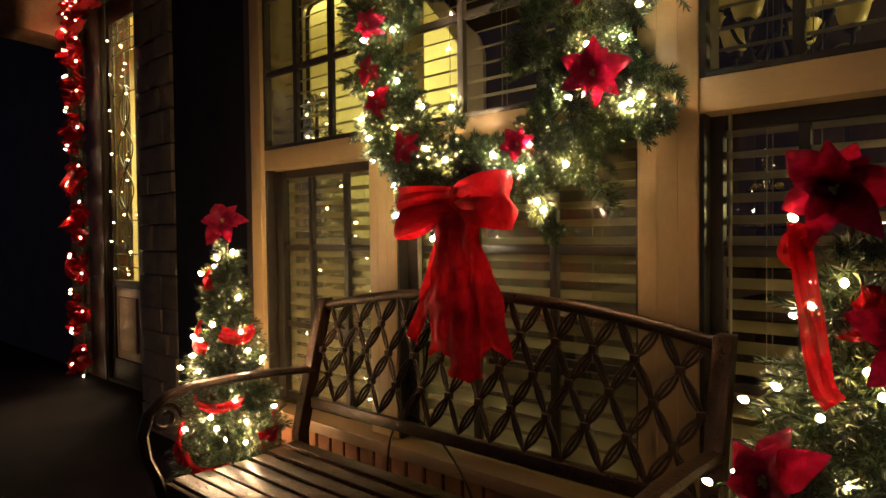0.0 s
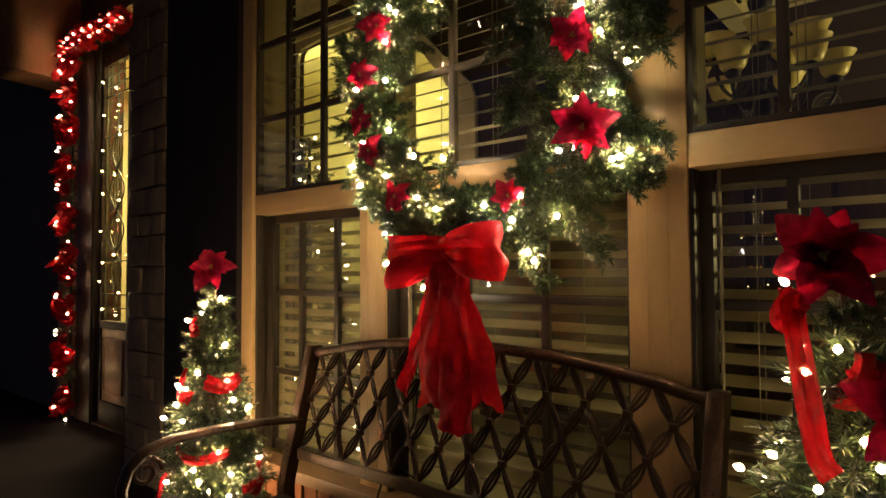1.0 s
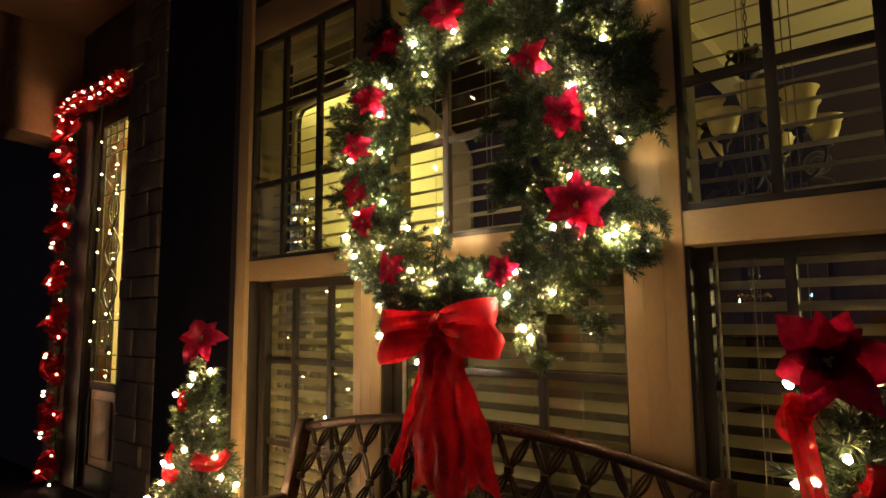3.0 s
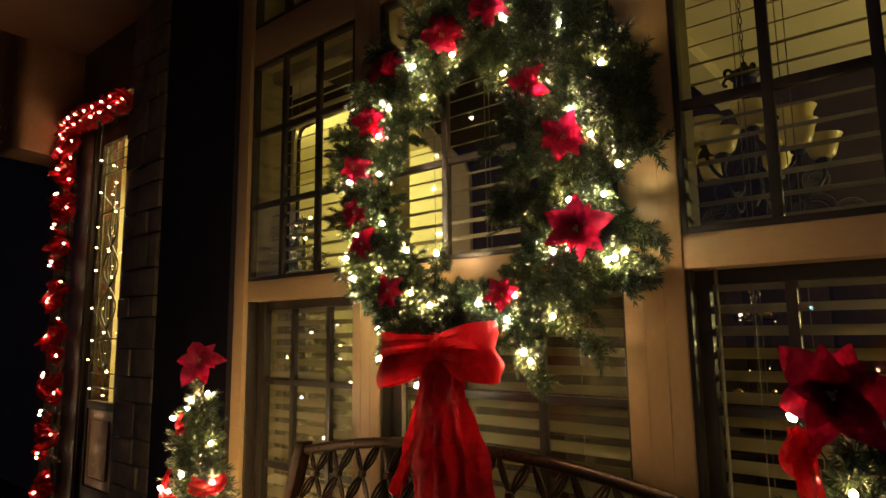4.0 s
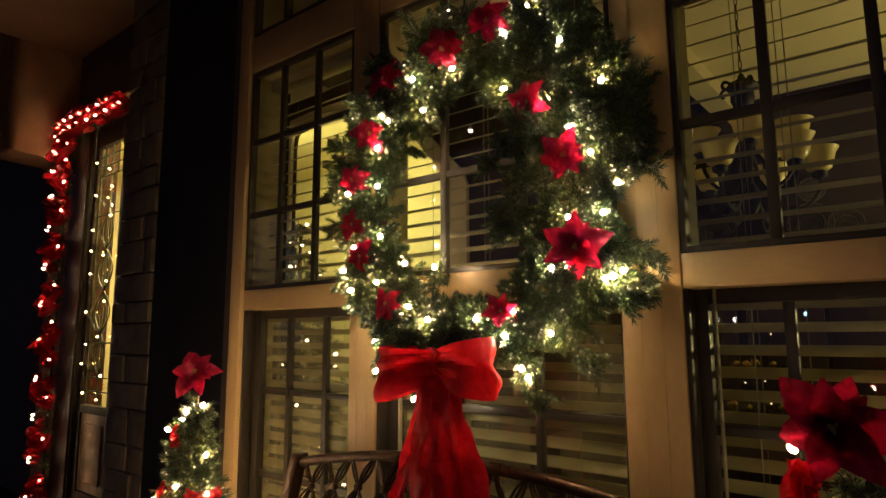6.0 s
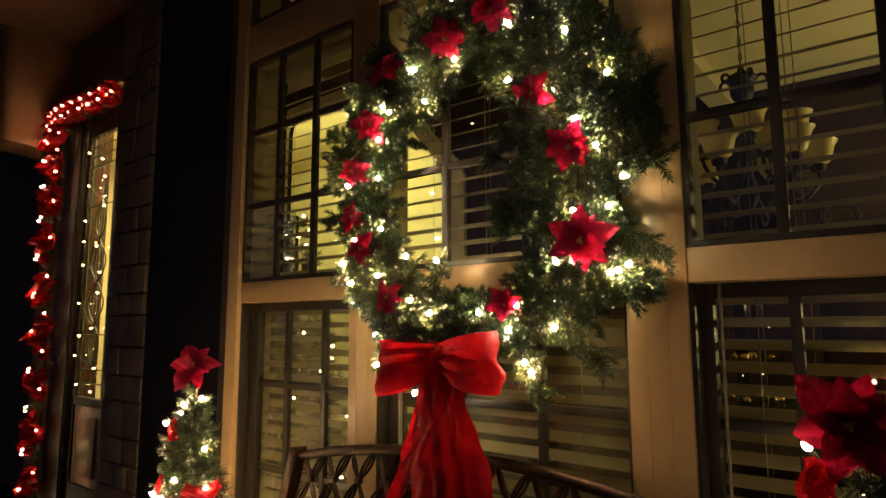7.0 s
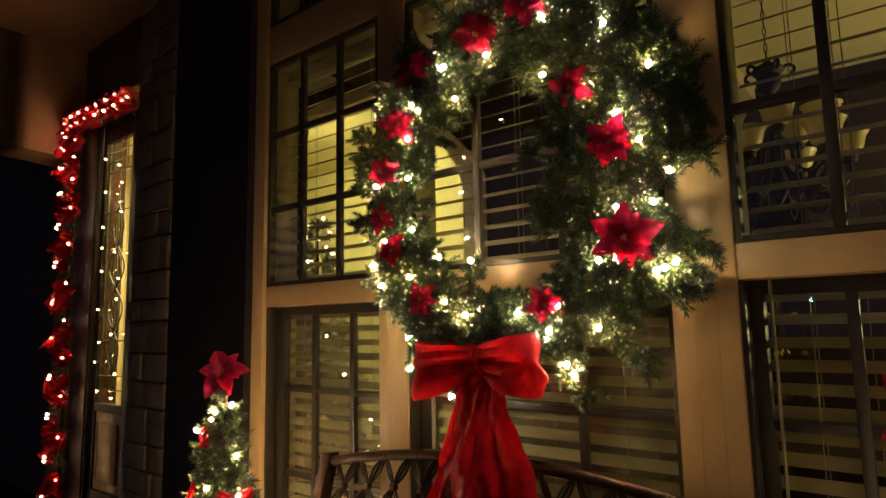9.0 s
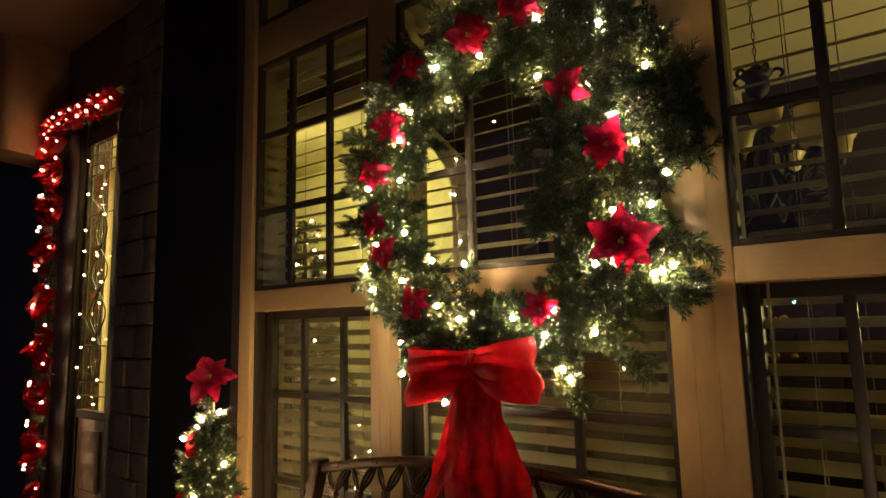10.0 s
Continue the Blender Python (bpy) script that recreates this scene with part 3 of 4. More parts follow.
def pillar_stones(parent):
    """Uneven stone courses on the front and the two sides."""
    z = 0.0
    r = random.Random(5)
    while z < 3.6:
        h = r.uniform(0.11, 0.19)
        x = -0.215
        while x < 0.215 - 0.02:
            w = min(r.uniform(0.12, 0.26), 0.215 - x)
            if 0.215 - x - w < 0.07:
                w = 0.215 - x
            d = r.uniform(0.0, 0.02)
            part("stone", box((x + 0.004, -0.02 - d, z + 0.004), (x + w - 0.004, 0.02, z + h - 0.004), 0.007), STONE, parent)
            x += w
        part("stone", box((-0.24 - r.uniform(0, 0.015), 0.03, z + 0.004), (-0.215, 0.33, z + h - 0.004), 0.007), STONE, parent)
        part("stone", box((0.215, 0.03, z + 0.004), (0.228 + r.uniform(0, 0.01), 0.33, z + h - 0.004), 0.007), STONE, parent)
        z += h


# ---- bench ----
def bench():
    x0, x1, seat, yf, yb = -0.68, 0.66, 0.43, 0.80, 1.24
    b = thing("garden_bench", (-0.98, 0, 0), "dark bronze metal garden bench with a lattice back", "bench")
    lean = 0.33

    def back_y(z):
        return yb + 0.02 + (z - seat) * lean * 0.78

    def top(x):
        return 0.885 + 0.068 * (1 - (x / x1) ** 2)

    low = 0.565
    # seat boards
    n = 7
    for k in range(n):
        y0 = yf + (yb - yf) * k / n
        z = seat - 0.012 * math.sin(math.pi * k / (n - 1))
        part("seat_slat", box((x0 + 0.02, y0 + 0.006, z - 0.012), (x1 - 0.02, y0 + (yb - yf) / n - 0.008, z), 0.004), METAL, b)
    part("front_rail", box((x0 + 0.02, yf - 0.012, seat - 0.05), (x1 - 0.02, yf + 0.004, seat - 0.008), 0.004), METAL, b)
    for x in (x0 + 0.02, 0.0, x1 - 0.05):
        part("seat_support", box((x, yf, seat - 0.045), (x + 0.03, yb, seat - 0.026), 0.003), METAL, b)
    back = part("backrest", tube([(x0 + 0.02 + (x1 - x0 - 0.04) * k / 24, back_y(top(x0 + (x1 - x0) * k / 24)), top(x0 + (x1 - x0) * k / 24) - 0.012) for k in range(25)], 0.016, 10), METAL, b)
    part("bottom_rail", box((x0 + 0.03, back_y(low) - 0.012, low - 0.036), (x1 - 0.03, back_y(low) + 0.008, low), 0.005), METAL, back)
    # lattice: crossing links, each of three slim bowed rods, with a clasp at each crossing
    link = bmesh.new()
    for off in (-0.24, 0.0, 0.24):
        tube([(u / 8, 0.015 if off == 0 else 0.0, off * math.sin(math.pi * u / 8) * 0.55) for u in range(9)], [0.038 + 0.014 * math.sin(math.pi * u / 8) for u in range(9)], 6, bm=link)
    link_me = bpy.data.meshes.new("link")
    link.to_mesh(link_me)
    link.free()
    link_me.materials.append(METAL)
    link_me.polygons.foreach_set("use_smooth", [True] * len(link_me.polygons))
    clasp = box((-0.010, -0.010, -0.010), (0.010, 0.010, 0.010), 0.004)
    clasp_me = bpy.data.meshes.new("clasp")
    clasp.to_mesh(clasp_me)
    clasp.free()
    clasp_me.materials.append(METAL)
    cols, rows = 24, 4
    inner0, inner1 = x0 + 0.035, x1 - 0.035

    def node(c, r):
        x = inner0 + (inner1 - inner0) * c / cols
        z = low + (top(x) - 0.012 - low) * r / rows
        return Vector((x, back_y(z), z))

    for c in range(cols):
        for r in range(rows):
            a, e = (node(c, r), node(c + 1, r + 1)) if (c + r) % 2 == 0 else (node(c, r + 1), node(c + 1, r))
            d = e - a
            ob = new("link", link_me)
            ob.parent = back
            turn = d.to_track_quat("X", "Z").to_matrix().to_4x4()
            ob.matrix_basis = Matrix.Translation(a) @ turn @ Matrix.Diagonal((d.length, 0.082, 0.082, 1))
    for c in range(cols + 1):
        for r in range(1, rows):
            if (c + r) % 2 == 0:
                ob = new("clasp", clasp_me)
                ob.parent = back
                ob.matrix_basis = Matrix.Translation(node(c, r))
    for s, x in ((-1, x0), (1, x1)):
        # end post: one flat bar from the rear foot up to the top of the back
        bar = bmesh.new()
        prof = [(yb + 0.10, 0.0), (yb + 0.03, 0.28), (back_y(0.45), 0.45), (back_y(0.6), 0.6), (back_y(0.885) + 0.004, 0.895)]
        rings = []
        for y, z in prof:
            rings.append([bar.verts.new((x + dx, y + dy, z)) for dx, dy in ((-0.02, -0.026), (0.02, -0.026), (0.02, 0.02), (-0.02, 0.02))])
        for one, two in zip(rings, rings[1:]):
            for k in range(4):
                bar.faces.new((one[k], one[(k + 1) % 4], two[(k + 1) % 4], two[k]))
        bar.faces.new(rings[0][::-1])
        bar.faces.new(rings[-1])
        bmesh.ops.bevel(bar, geom=[e for e in bar.edges], offset=0.003, segments=1, affect="EDGES")
        part("post", bar, METAL, b)
        # arm: runs forward, dips and curls down into the front leg
        arm = [(x, back_y(0.65) + 0.0, 0.652), (x, 1.15, 0.668), (x, 1.0, 0.676), (x, 0.88, 0.675), (x, 0.80, 0.660), (x, 0.752, 0.62), (x, 0.735, 0.565), (x, 0.745, 0.50), (x, 0.775, 0.43), (x, 0.795, 0.34), (x, 0.79, 0.2), (x, 0.765, 0.07), (x, 0.75, 0.0)]
        smooth = []
        for k in range(len(arm) - 1):
            for u in range(4):
                smooth.append(Vector(arm[k]).lerp(Vector(arm[k + 1]), u / 4))
        smooth.append(Vector(arm[-1]))
        bm = tube(smooth, 0.014, 8)
        for v in bm.verts:
            v.co.x = x + (v.co.x - x) * 1.6
        part("arm", bm, METAL, b)
        curl = [(x, 0.80 + 0.045 * math.cos(a * 0.5) * (1 - a / 24), 0.60 + 0.045 * math.sin(a * 0.5) * (1 - a / 24)) for a in range(18)]
        part("scroll", tube(curl, 0.007, 6), METAL, b)
    return b


bench()


# ---- flowers, ribbons, bow ----
def petal_mesh(name, long, wide, wave=0.03):
    bm = bmesh.new()
    rows = []
    for k in range(10):
        u = k / 9
        w = wide * (math.sin(math.pi * min(1, u * 1.02) ** 0.75) ** 0.85) * 0.5 + 0.0015
        lift = 0.22 * long * math.sin(u * 1.9) - 0.28 * long * u * u
        rows.append([bm.verts.new((u * long, s * w, lift + 0.30 * w * abs(s) + wave * long * math.sin(11 * u + 4 * s + 60 * long) * abs(s) + 0.05 * w * math.cos(9.4 * s))) for s in (-1, -0.66, -0.33, 0, 0.33, 0.66, 1)])
    for one, two in zip(rows, rows[1:]):
        for k in range(6):
            bm.faces.new((one[k], one[k + 1], two[k + 1], two[k]))
    bmesh.ops.solidify(bm, geom=bm.faces[:], thickness=0.0009)
    me = bpy.data.meshes.new(name)
    bm.to_mesh(me)
    bm.free()
    me.materials.append(PETAL)
    me.polygons.foreach_set("use_smooth", [True] * len(me.polygons))
    return me


PETALS = [petal_mesh("petal", 0.078, 0.046), petal_mesh("petal", 0.072, 0.040), petal_mesh("petal", 0.056, 0.034, 0.045)]
beads = bmesh.new()
for k in range(7):
    a = k * 2.4
    bmesh.ops.create_icosphere(beads, subdivisions=1, radius=0.0042, matrix=Matrix.Translation((0.0035 * math.sqrt(k) * math.cos(a) * 1.2, 0.0035 * math.sqrt(k) * math.sin(a) * 1.2, 0.012)))
BEADS = bpy.data.meshes.new("centre")
beads.to_mesh(BEADS)
beads.free()
BEADS.materials.append(POLLEN)


def poinsettia(place, facing, size=1.0, seed=0, on="the wreath"):
    r = random.Random(seed)
    turn = Vector(facing).normalized().to_track_quat("Z", "Y").to_matrix().to_4x4()
    f = thing("poinsettia", Matrix.Translation(place) @ turn @ pose(0, 0, 0, 0, 0, r.uniform(0, 60)) @ Matrix.Scale(size, 4), "red velvet artificial poinsettia flower on " + on, "flower", "poinsettias")
    for k in range(6):
        p = new("petal", PETALS[k % 2])
        p.parent = f
        p.matrix_basis = pose(0, 0, 0, 0, r.uniform(-20, 26), k * 60 + r.uniform(-12, 12)) @ Matrix.Scale(r.uniform(0.85, 1.12), 4)
    for k in range(5):
        p = new("petal", PETALS[2])
        p.parent = f
        p.matrix_basis = pose(0, 0, 0.006, 0, r.uniform(-38, -8), k * 72 + 30 + r.uniform(-14, 14)) @ Matrix.Scale(r.uniform(0.85, 1.15), 4)
    c = new("centre", BEADS)
    c.parent = f
    tagged(c, "small gold beads")
    return f


def ribbon(points, widths, normal, fold=0.1, seed=0, steps=7):
    """Rows across a band along points; normal: which way the band faces."""
    r = random.Random(seed)
    ph = r.uniform(0, 6)
    grid = []
    pts = [Vector(p) for p in points]
    for n, p in enumerate(pts):
        way = (pts[min(n + 1, len(pts) - 1)] - pts[max(n - 1, 0)]).normalized()
        nn = normal[n] if isinstance(normal, list) else Vector(normal)
        across = way.cross(nn).normalized()
        face = across.cross(way).normalized()
        w = widths[n] if isinstance(widths, list) else widths
        grid.append([p + across * w * (k / (steps - 1) - 0.5) + face * fold * w * math.sin(k * 1.9 + n * 0.45 + ph) for k in range(steps)])
    return grid


def curve_through(points, n=24):
    """Smooth points through the given ones."""
    p = [Vector(points[0])] + [Vector(q) for q in points] + [Vector(points[-1])]
    out = []
    for k in range(n + 1):
        u = k / n * (len(points) - 1)
        i = min(int(u), len(points) - 2)
        t = u - i
        a, b, c, d = p[i], p[i + 1], p[i + 2], p[i + 3]
        out.append(0.5 * ((2 * b) + (c - a) * t + (2 * a - 5 * b + 4 * c - d) * t * t + (3 * b - a - 3 * c + d) * t**3))
    return out


# ---- wreath ----
WC, WR = Vector((-0.999, 1.40, 1.714)), 0.377


def front_of_wreath(x, z, proud=0.0):
    """A place on the face of the wreath at x, z, and the way it faces."""
    dx, dz = x - WC.x, (z - WC.z) / 1.04
    a, rr = math.atan2(dz, dx), math.hypot(dx, dz)
    t = max(-1.0, min(1.0, (rr - WR) / 0.17))
    face = Vector((math.cos(a) * t, -0.75, math.sin(a) * t)).normalized()
    return Vector((x, WC.y - 0.07 * math.sqrt(max(0.15, 1 - t * t)) - proud, z)), face


WREATH_BULBS = [
    (-0.978, 2.21), (-0.785, 2.077), (-0.725, 2.135), (-0.628, 2.009), (-1.111, 2.042), (-0.964, 2.035), (-0.79, 1.93), (-0.677, 1.856), (-0.53, 1.88), (-1.093, 1.95), (-1.241, 1.955), (-1.376, 1.976),
    (-1.218, 1.936), (-1.264, 1.859), (-1.272, 1.74), (-1.253, 1.579), (-1.156, 1.487), (-1.251, 1.439), (-1.373, 1.425), (-1.351, 1.553), (-1.383, 1.729), (-1.408, 1.489), (-1.372, 1.359), (-1.124, 1.362),
    (-1.051, 1.325), (-1.051, 1.468), (-0.886, 1.324), (-0.775, 1.342), (-0.805, 1.284), (-0.615, 1.559), (-0.536, 1.563), (-0.502, 1.63), (-0.556, 1.707), (-0.598, 1.777), (-0.665, 1.442), (-0.622, 1.449),
    (-0.55, 1.414), (-0.531, 1.418), (-0.507, 1.429), (-0.688, 1.289), (-0.782, 1.203), (-0.763, 1.181), (-1.292, 1.18), (-1.139, 1.108), (-1.278, 1.271),
]
WREATH_FLOWERS = [(-0.988, 2.093, 0.96), (-1.215, 2.063, 0.96), (-1.282, 1.906, 0.86), (-1.356, 1.771, 0.82), (-1.353, 1.627, 0.67), (-1.313, 1.525, 0.72), (-1.2, 1.374, 0.77), (-0.804, 1.342, 0.72), (-0.617, 1.708, 0.91), (-0.598, 1.483, 1.1), (-0.707, 1.867, 0.91), (-0.832, 2.124, 0.96)]


def wreath():
    w = thing("wreath", WC, "large green pine wreath hung before the middle window", "wreath")
    bases, ways, lens = [], [], []
    part("ring", tube([(WR * math.cos(a * math.pi / 24), 0, WR * 1.04 * math.sin(a * math.pi / 24)) for a in range(48)], 0.012, 8, True), WIRE, w, "green wire ring")
    def branch(base, way, long, twigs=4):
        """One main tip and shorter side tips along it."""
        way = np.asarray(way) / np.linalg.norm(way)
        bases.append(np.asarray(base))
        ways.append(way)
        lens.append(long)
        for j in range(twigs):
            u = rng.uniform(0.1, 0.7)
            bases.append(np.asarray(base) + way * long * u)
            ways.append(way + rng.normal(0, 0.5, 3))
            lens.append(long * rng.uniform(0.35, 0.6))

    for k in range(760):
        a = rng.uniform(0, 2 * math.pi)
        thick = 0.95 + 0.16 * math.sin(3 * a + 1) + 0.1 * math.sin(7 * a)
        b = rng.uniform(-0.25 * math.pi, 1.25 * math.pi)
        sag = max(0.0, -math.sin(a)) ** 2
        core = np.array([math.cos(a), 0, math.sin(a) * 1.04 - 0.12 * sag])
        out = np.array([math.cos(a), 0, math.sin(a)])
        way = math.cos(b) * out + math.sin(b) * np.array([0, -0.72, 0])
        depth = rng.uniform(0.0, 0.075) * thick
        if sag > 0.3 and math.cos(b) < 0:
            depth, thick = depth * 0.5, thick * 0.75
        way = way + rng.normal(0, 0.33, 3) + 0.3 * np.array([-math.sin(a), 0, math.cos(a)])
        branch(core * WR + depth * way / np.linalg.norm(way), way, rng.uniform(0.065, 0.105) * thick)
    for k in range(120):
        a = rng.uniform(-2.45, -0.65)
        out = np.array([math.cos(a), 0, math.sin(a)])
        way = out * rng.uniform(-0.5, 0.9) + np.array([0, -0.7, 0]) + rng.normal(0, 0.4, 3)
        bases.append(out * (WR + 0.065) + rng.normal(0, 0.02, 3) + np.array([0, -0.02, 0]))
        ways.append(way)
        lens.append(rng.uniform(0.05, 0.08))
    # loose ends that stick out to the side
    for ax, az, dx, dz, ln in ((0.45, -0.21, 1, -0.4, 0.14), (0.46, 0.06, 1, 0.25, 0.09), (0.45, 0.12, 1, 0.5, 0.12), (0.43, 0.0, 1, 0.05, 0.12), (-0.47, -0.06, -1, -0.2, 0.1), (-0.46, 0.2, -1, 0.3, 0.1), (0.2, -0.5, 0.4, -1, 0.12), (0.32, -0.42, 0.7, -0.8, 0.14)):
        for k in range(16):
            u = rng.uniform(0, 0.75) * ln
            bases.append([ax + dx * u, rng.uniform(-0.02, 0.03), az + dz * u])
            ways.append([dx + rng.normal(0, 0.45), rng.normal(0.0, 0.45), dz + rng.normal(0, 0.45)])
            lens.append(rng.uniform(0.035, 0.06))
    # backing along the side next to the post
    for k in range(75):
        a = rng.uniform(-1.0, 1.1)
        r = WR + rng.uniform(0.05, 0.12)
        branch([r * math.cos(a), rng.uniform(0.012, 0.04), 1.04 * r * math.sin(a)], [math.cos(a) + rng.normal(0, 0.5), rng.normal(0.0, 0.2), math.sin(a) + rng.normal(0, 0.5)], rng.uniform(0.07, 0.11))
    for k in range(14):
        branch([0.45 + rng.normal(0, 0.03), rng.uniform(0.005, 0.03), -0.30 + rng.normal(0, 0.03)], [0.7, rng.normal(0, 0.2), -0.5 + rng.normal(0, 0.5)], rng.uniform(0.06, 0.09))
    # heavier tufts that stand forward of the lights
    for cx, cz in ((0.235, -0.14), (0.24, -0.03), (0.24, 0.08), (0.50, 0.12), (0.53, 0.02), (0.51, -0.09), (0.47, 0.2), (0.0, 0.40), (0.07, 0.43), (0.31, 0.30), (0.36, 0.27), (0.27, 0.37), (0.38, -0.33)):
        for k in range(6):
            branch([cx + rng.normal(0, 0.022), rng.uniform(-0.09, -0.03), cz + rng.normal(0, 0.032)], [rng.normal(0, 0.5), -0.8, rng.normal(0.05, 0.5)], rng.uniform(0.07, 0.10))
    # the tips part round each bulb
    mids = np.asarray(bases) + 0.6 * np.asarray(lens)[:, None] * np.asarray(ways) / np.linalg.norm(np.asarray(ways), axis=1)[:, None]
    keep = np.ones(len(mids), bool)
    for x, z, room in [(x, z, 0.027) for x, z in WREATH_BULBS] + [(x, z, 0.058 * s) for x, z, s in WREATH_FLOWERS]:
        p = np.array(front_of_wreath(x, z)[0] - WC)
        out = np.array([0.55, -0.83, -0.05])
        u = np.clip((mids - p) @ out, 0.0, 0.14)
        keep &= np.linalg.norm(mids - p - u[:, None] * out, axis=1) > room
    bases, ways, lens = [b for b, k in zip(bases, keep) if k], [w for w, k in zip(ways, keep) if k], [l for l, k in zip(lens, keep) if k]
    for x, z in WREATH_BULBS:
        p, face = front_of_wreath(x, z)
        for k in range(9):
            d = np.array(face) * 0.55 + rng.normal(0, 0.62, 3)
            bases.append(np.array(p - WC) - 0.04 * np.array(face) + rng.normal(0, 0.015, 3))
            ways.append(d)
            lens.append(rng.uniform(0.03, 0.055))
    greenery(w, bases, ways, lens, needles=76, needle=0.0185, width=0.0027)
    part("hanger", tube([(0, 0.02, 0.36), (0, 0.05, 0.7), (0, 0.09, 0.95)], 0.004, 6), WIRE, w, "thin wire hanger")
    return w


wreath()
order = sorted(WREATH_BULBS, key=lambda p: math.atan2(p[1] - WC.z, p[0] - WC.x))
light_string("wreath_lights", "lit warm white string lights wound through the wreath", [front_of_wreath(x, z) for x, z in order])
for k, (x, z, s) in enumerate(WREATH_FLOWERS):
    p, f = front_of_wreath(x, z, 0.012)
    poinsettia(p, f + Vector((rng.normal(0.25, 0.3), -0.35, rng.normal(0, 0.3))), s, k)


def bow():
    b = thing("bow", (-0.98, 1.295, 1.205), "large red velvet ribbon bow with long tails", "bow")

    def loop(side, far, up):
        path = curve_through([(0, -0.01, 0), (side * far * 0.35, -0.05, 0), (side * far * 0.75, -0.065, 0), (side * far, -0.03, 0), (side * far * 0.93, 0.02, 0), (side * far * 0.5, 0.02, 0), (0, 0.01, 0)], 34)
        grid = []
        for n, p in enumerate(path):
            u = n / 34
            out = min(1.0, abs(p.x) / far)
            h = 0.055 + 0.11 * out**0.8
            row = []
            for k in range(13):
                v = k / 12 - 0.5
                crease = 0.014 * math.sin(5 * v + 5 * u + side) * out + 0.005 * math.sin(13 * v + 6 * u) + 0.002 * math.sin(17 * u - 9 * v + 2 * side) + 0.009 * (1 - out) * math.sin(22 * v + 3 * u)
                row.append(p + Vector((-side * 0.10 * out * (v * v) + 0.5 * crease, crease, h * v + up * out + 0.007 * math.sin(6 * u + 4 * v))))
            grid.append(row)
        part("loop", sheet(grid), VELVET, b)

    loop(-1, 0.215, -0.03)
    loop(1, 0.185, -0.005)
    wrap = []
    for n in range(13):
        u = n / 12 * 2 - 1
        wrap.append([Vector((0.024 * v * (1 - 0.25 * (1 - u * u)) + 0.004 * math.sin(5 * u), -0.046 * (1 - 0.75 * u * u) - 0.004 * math.cos(9 * v + u) - 0.006 * (1 - v * v), 0.036 * u + 0.004 * v)) for v in [k / 5 - 1 for k in range(11)]])
    part("knot", sheet(wrap), VELVET, b)

    def tail(points, widths, fork, seed):
        path = curve_through(points, 30)
        ws = [widths[0] + (widths[1] - widths[0]) * (n / 30) ** 1.15 for n in range(31)]
        grid = ribbon(path, ws, (0, -1, 0), 0.0, seed, 15)
        r = random.Random(seed)
        for n in range(31):
            for k in range(15):
                grid[n][k] = grid[n][k] + Vector((0, 0.009 * math.sin(k * 0.42 + seed + n * 0.05) * (0.3 + n / 30) + 0.006 * math.sin(n * 0.4 + k * 0.25) + 0.004 * math.sin(n * 0.9 - k * 0.7 + seed) + 0.0014 * math.sin(n * 1.1 + k * 0.9 + 2 * seed), 0))
        for back in range(4):
            for k in range(15):
                v = 1 - abs(k - 7) / 7
                grid[-1 - back][k] = grid[-1 - back][k] + Vector((0, 0, (fork * v + 0.008 * r.random()) * (1 - back / 4)))
        part("tail", sheet(grid), VELVET, b)

    tail([(-0.015, -0.02, -0.02), (-0.032, -0.035, -0.12), (-0.04, -0.03, -0.28), (-0.05, -0.02, -0.44)], (0.055, 0.12), 0.03, 1)
    tail([(0.02, -0.03, -0.02), (0.035, -0.04, -0.12), (0.04, -0.03, -0.30), (0.04, -0.03, -0.47)], (0.06, 0.12), -0.02, 5)
    tail([(0.03, -0.015, -0.02), (0.05, -0.02, -0.12), (0.085, -0.01, -0.26), (0.115, -0.01, -0.43)], (0.05, 0.15), 0.045, 2)
    tail([(-0.04, 0.01, -0.02), (-0.075, 0.0, -0.12), (-0.115, 0.005, -0.25), (-0.175, 0.0, -0.40)], (0.04, 0.055), -0.02, 3)
    return b


bow()


